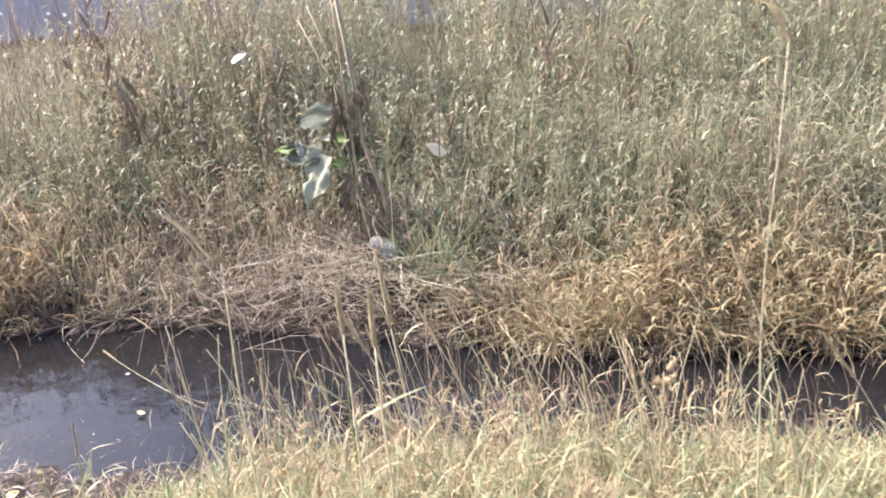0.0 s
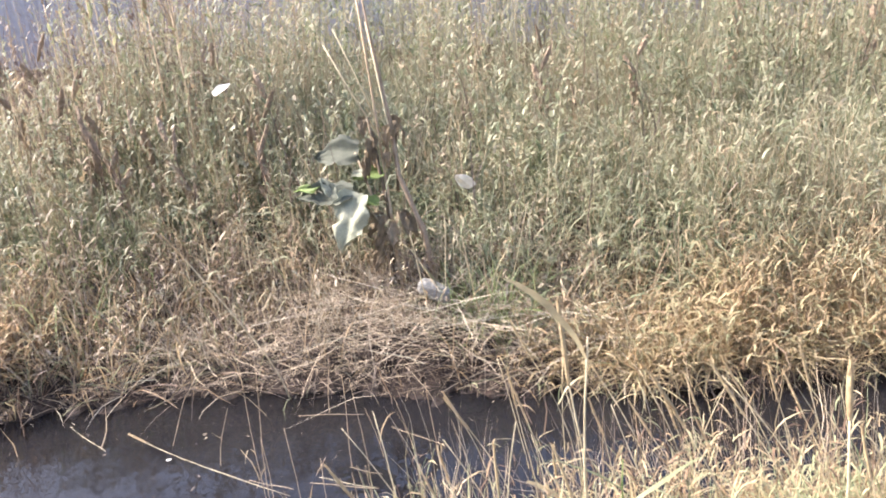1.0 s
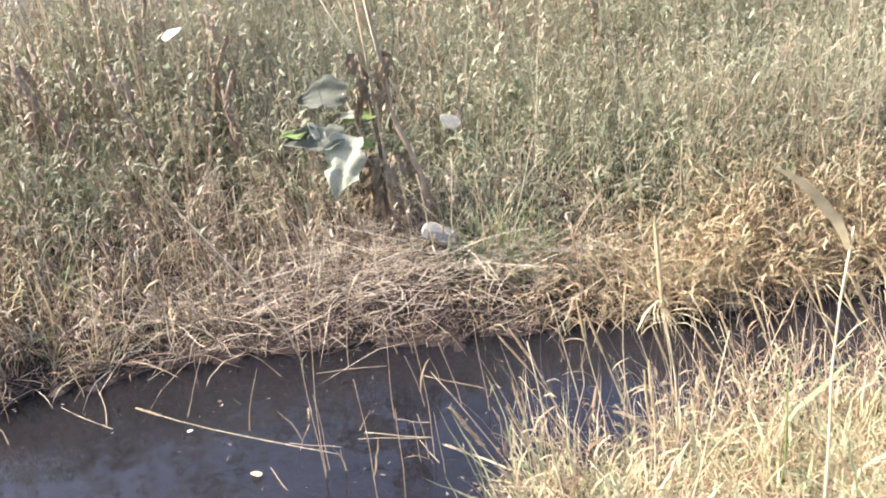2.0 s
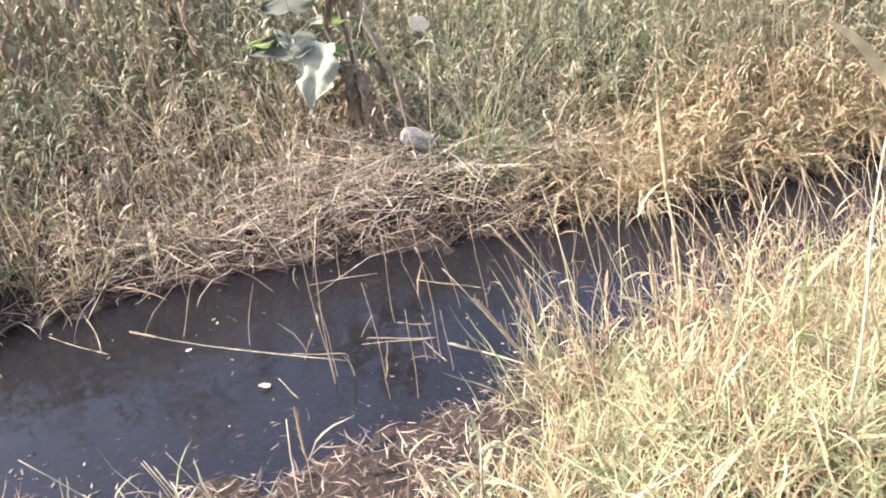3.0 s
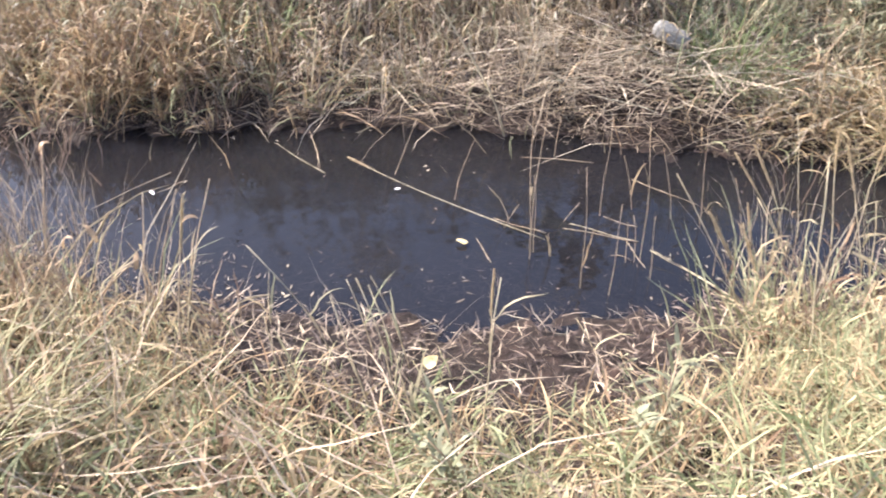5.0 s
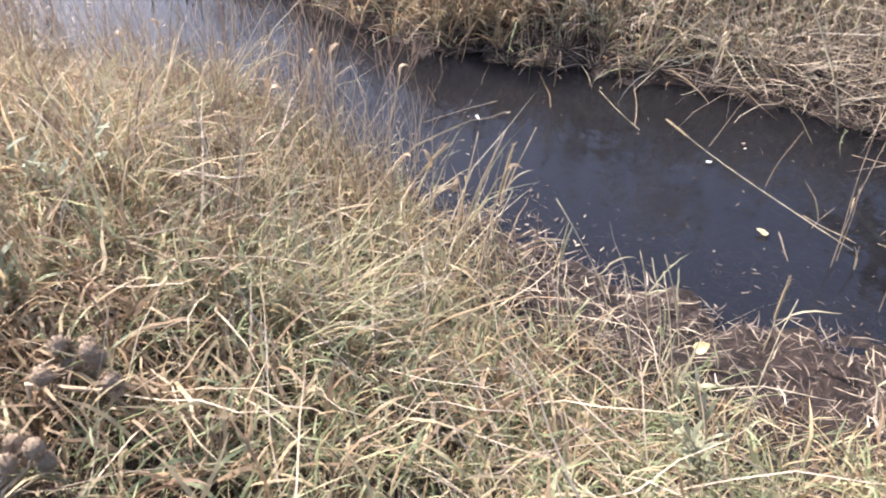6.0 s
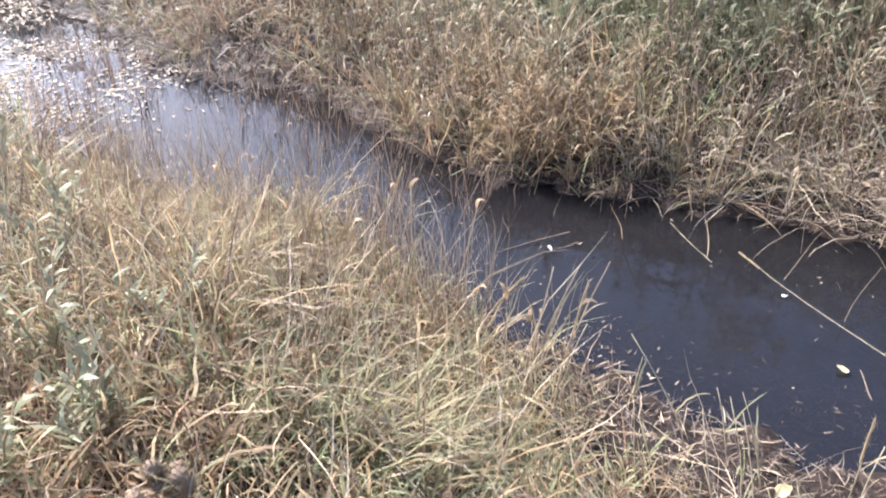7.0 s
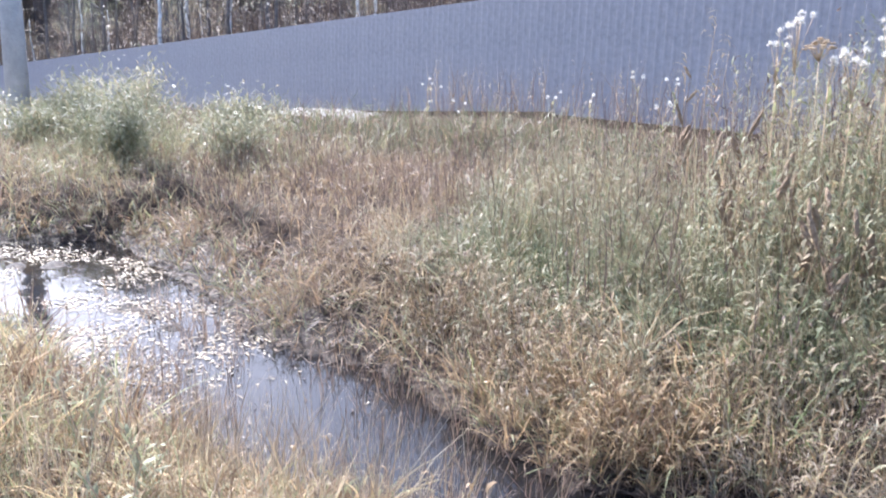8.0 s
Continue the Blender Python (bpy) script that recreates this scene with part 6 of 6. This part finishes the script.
ASTERS = [(-1.98, 5.9, 2.02, 26, 0.16), (-1.8, 6.1, 2.0, 22, 0.16), (-2.1, 6.3, 1.98, 14, 0.12), (-2.5, 5.9, 1.7, 5, 0.1), (-2.2, 6.0, 1.86, 8, 0.1), (-2.72, 6.0, 1.9, 9, 0.09), (-2.85, 6.1, 1.83, 5, 0.08), (-2.35, 5.8, 1.72, 7, 0.12), (-2.05, 5.6, 1.7, 9, 0.14),
          (-1.85, 5.4, 1.55, 8, 0.14), (-4.9, 9.0, 1.66, 3, 0.12), (-4.5, 9.0, 1.64, 4, 0.15), (-5.9, 10.0, 1.38, 3, 0.14), (-5.9, 9.0, 1.45, 3, 0.12), (-8.7, 10.5, 1.45, 5, 0.22),
          (-12.3, 10.0, 1.2, 5, 0.24), (-7.5, 9.6, 1.2, 3, 0.15), (-4.1, 7.6, 1.5, 3, 0.12)]
for i, (x, y, top, heads, spread) in enumerate(ASTERS):
    aster(x, y, top + (0.3 if y < 7 else 0.08), heads, 1 + i, spread)


def umbel(x, y, top, wide, seed):
    r = random.Random(seed)
    z0 = float(land(x, y))
    h = top - z0
    ob = thing("umbel_plant", (x, y, z0), "dry brown umbel on a tall bare stalk", "umbel plant", "dry umbels")
    part("stem", tube_mesh("stem", [(0, 0, -0.03), (0.03, 0, h * 0.5), (0, 0, h * 0.93)], [0.007, 0.005, 0.003], 5, M_STALK), None, ob)
    for i in range(26):
        g, q = r.uniform(0, 6.28), r.uniform(0.1, 1)
        tip = Vector((math.cos(g) * wide * q, math.sin(g) * wide * q, h + 0.04 - 0.07 * q * q + r.uniform(-0.015, 0.015)))
        part("ray", tube_mesh("ray", [(0, 0, h * 0.93), tip], [0.0018, 0.0012], 4, M_STALK), None, ob)
        part("seed_head", ear_mesh("seed_head", tip - Vector((0.018, 0, 0)), tip + Vector((0.018, 0, 0.004)), 0.007, M_STALK, 0.008, seed + i), None, ob)
    return ob


umbel(-2.7, 6.6, 2.05, 0.1, 1)
for i, (x, y, top, dx) in enumerate([(-3.42, 6.5, 2.18, 0.03), (-3.36, 6.6, 2.0, 0.05), (-3.5, 6.45, 1.85, -0.06), (-3.3, 6.4, 1.75, -0.04), (-3.6, 6.8, 1.65, 0.05)]):
    grass_stalk(x, y, dx, top, 0.02, "panicle", 4, 0.004, M_BROWNSTALK, "tall dry brown reed with a ragged plume", "dry reeds in the meadow", 520 + i, None, 0.4)


# willow scrub by the head of the ditch
def bush(x, y, tall, wide, tone, seed):
    r = np.random.default_rng(seed)
    z0 = float(land(x, y))
    ob = thing("bush", (x, y, z0), "low pale green bush with thin leaves", "bush", "bushes by the ditch head")
    tips = []
    for i in range(9):
        g, q = r.uniform(0, 6.28), r.uniform(0.15, 1)
        tip = Vector((math.cos(g) * wide * q, math.sin(g) * wide * q, tall * r.uniform(0.65, 1.0)))
        part("branch", tube_mesh("branch", [(0, 0, -0.05), tip * 0.5 + Vector((0, 0, tall * 0.12)), tip], [0.016, 0.01, 0.004], 5, M_STALK), None, ob)
        tips += [tip * s for s in (0.4, 0.6, 0.8, 1.0)]
    n = 2600
    at = np.array([tuple(p) for p in tips])[r.integers(0, len(tips), n)] + r.normal(0, 0.13, (n, 3))
    at[:, 2] = np.maximum(at[:, 2], 0.03)
    v, f, t = ribbons(at, r.uniform(0.05, 0.13, n), r.uniform(0.01, 0.022, n), r.uniform(0, 6.28, n), r.uniform(0.1, 1.6, n), r.uniform(0, 1.2, n), r.normal(0, 0.8, n), np.clip(r.normal(tone, 0.1, n), 0, 1), 2)
    part("foliage", mesh_from("foliage", v, f, False, t, M_LEAF), None, ob)
    return ob


for i, (x, y, h, w, tn) in enumerate([(-12.2, 8.2, 1.05, 0.9, 0.72), (-11.6, 6.9, 0.65, 0.7, 0.76), (-13.6, 8.0, 0.8, 0.8, 0.78), (-10.6, 6.6, 0.6, 0.6, 0.8), (-12.9, 6.8, 0.6, 0.7, 0.8), (-9.4, 7.5, 0.5, 0.6, 0.75),
                                      (-14.8, 9.5, 0.75, 0.7, 0.8), (-11.0, 9.0, 0.55, 0.6, 0.75)]):
    bush(x, y, h, w, tn, 90 + i)

# pale slabs lying below the fence
for i, (x, y, turn) in enumerate([(-12.2, 11.9, 8), (-11.2, 11.6, -10), (-15.0, 7.5, 20)]):
    bm = bmesh.new()
    bmesh.ops.create_cube(bm, size=1)
    for v in bm.verts:
        v.co = Vector((v.co.x * 1.3, v.co.y * 0.7, v.co.z * 0.24))
    bmesh.ops.bevel(bm, geom=list(bm.edges), offset=0.02, segments=2, affect="EDGES")
    me = bpy.data.meshes.new("slab")
    bm.to_mesh(me)
    bm.free()
    me.materials.append(M_SLAB)
    slab = new("slab", me)
    slab.matrix_basis = pose(x, y, float(land(x, y)) + 0.07, 7, 0, turn)
    tagged(slab, "pale concrete block lying below the fence", "slab", "slabs")


# leafy green weeds on the near bank
def weed_plant(x, y, tall, seed, tone=0.82):
    r = random.Random(seed)
    z0 = float(land(x, y))
    ob = thing("weed_plant", (x, y, z0), "bushy green weed with narrow leaves", "weed", "green weeds on the near bank")
    for s in range(3):
        g = r.uniform(0, 6.28)
        tip = Vector((math.cos(g) * 0.12, math.sin(g) * 0.12, tall * r.uniform(0.75, 1)))
        part("stem", tube_mesh("stem", [(0, 0, -0.02), tip * 0.5 + Vector((0, 0, 0.04)), tip], [0.004, 0.003, 0.0015], 5, M_STALK), None, ob)
        for i in range(15):
            q = 0.25 + 0.75 * i / 15
            part("leaf", strip_mesh("leaf", tip * q, r.uniform(0.05, 0.1) * (1.2 - 0.5 * q), r.uniform(0.009, 0.017), r.uniform(0, 6.28), r.uniform(0.4, 1.0), r.uniform(0.2, 0.9), tone + r.uniform(-0.08, 0.1), 4, M_LEAF), None, ob)
    return ob


for i, (x, y, h) in enumerate([(-3.55, 1.75, 0.42), (-3.2, 1.45, 0.42), (-3.8, 2.05, 0.4), (-3.4, 1.35, 0.36), (-2.86, 1.34, 0.38), (-2.8, 1.27, 0.34), (-2.8, 1.02, 0.34), (-2.95, 1.08, 0.34), (-3.05, 1.7, 0.3), (-4.3, 2.1, 0.45), (-1.35, 1.72, 0.3), (-0.95, 1.8, 0.28)]):
    weed_plant(x, y, h, 700 + i)
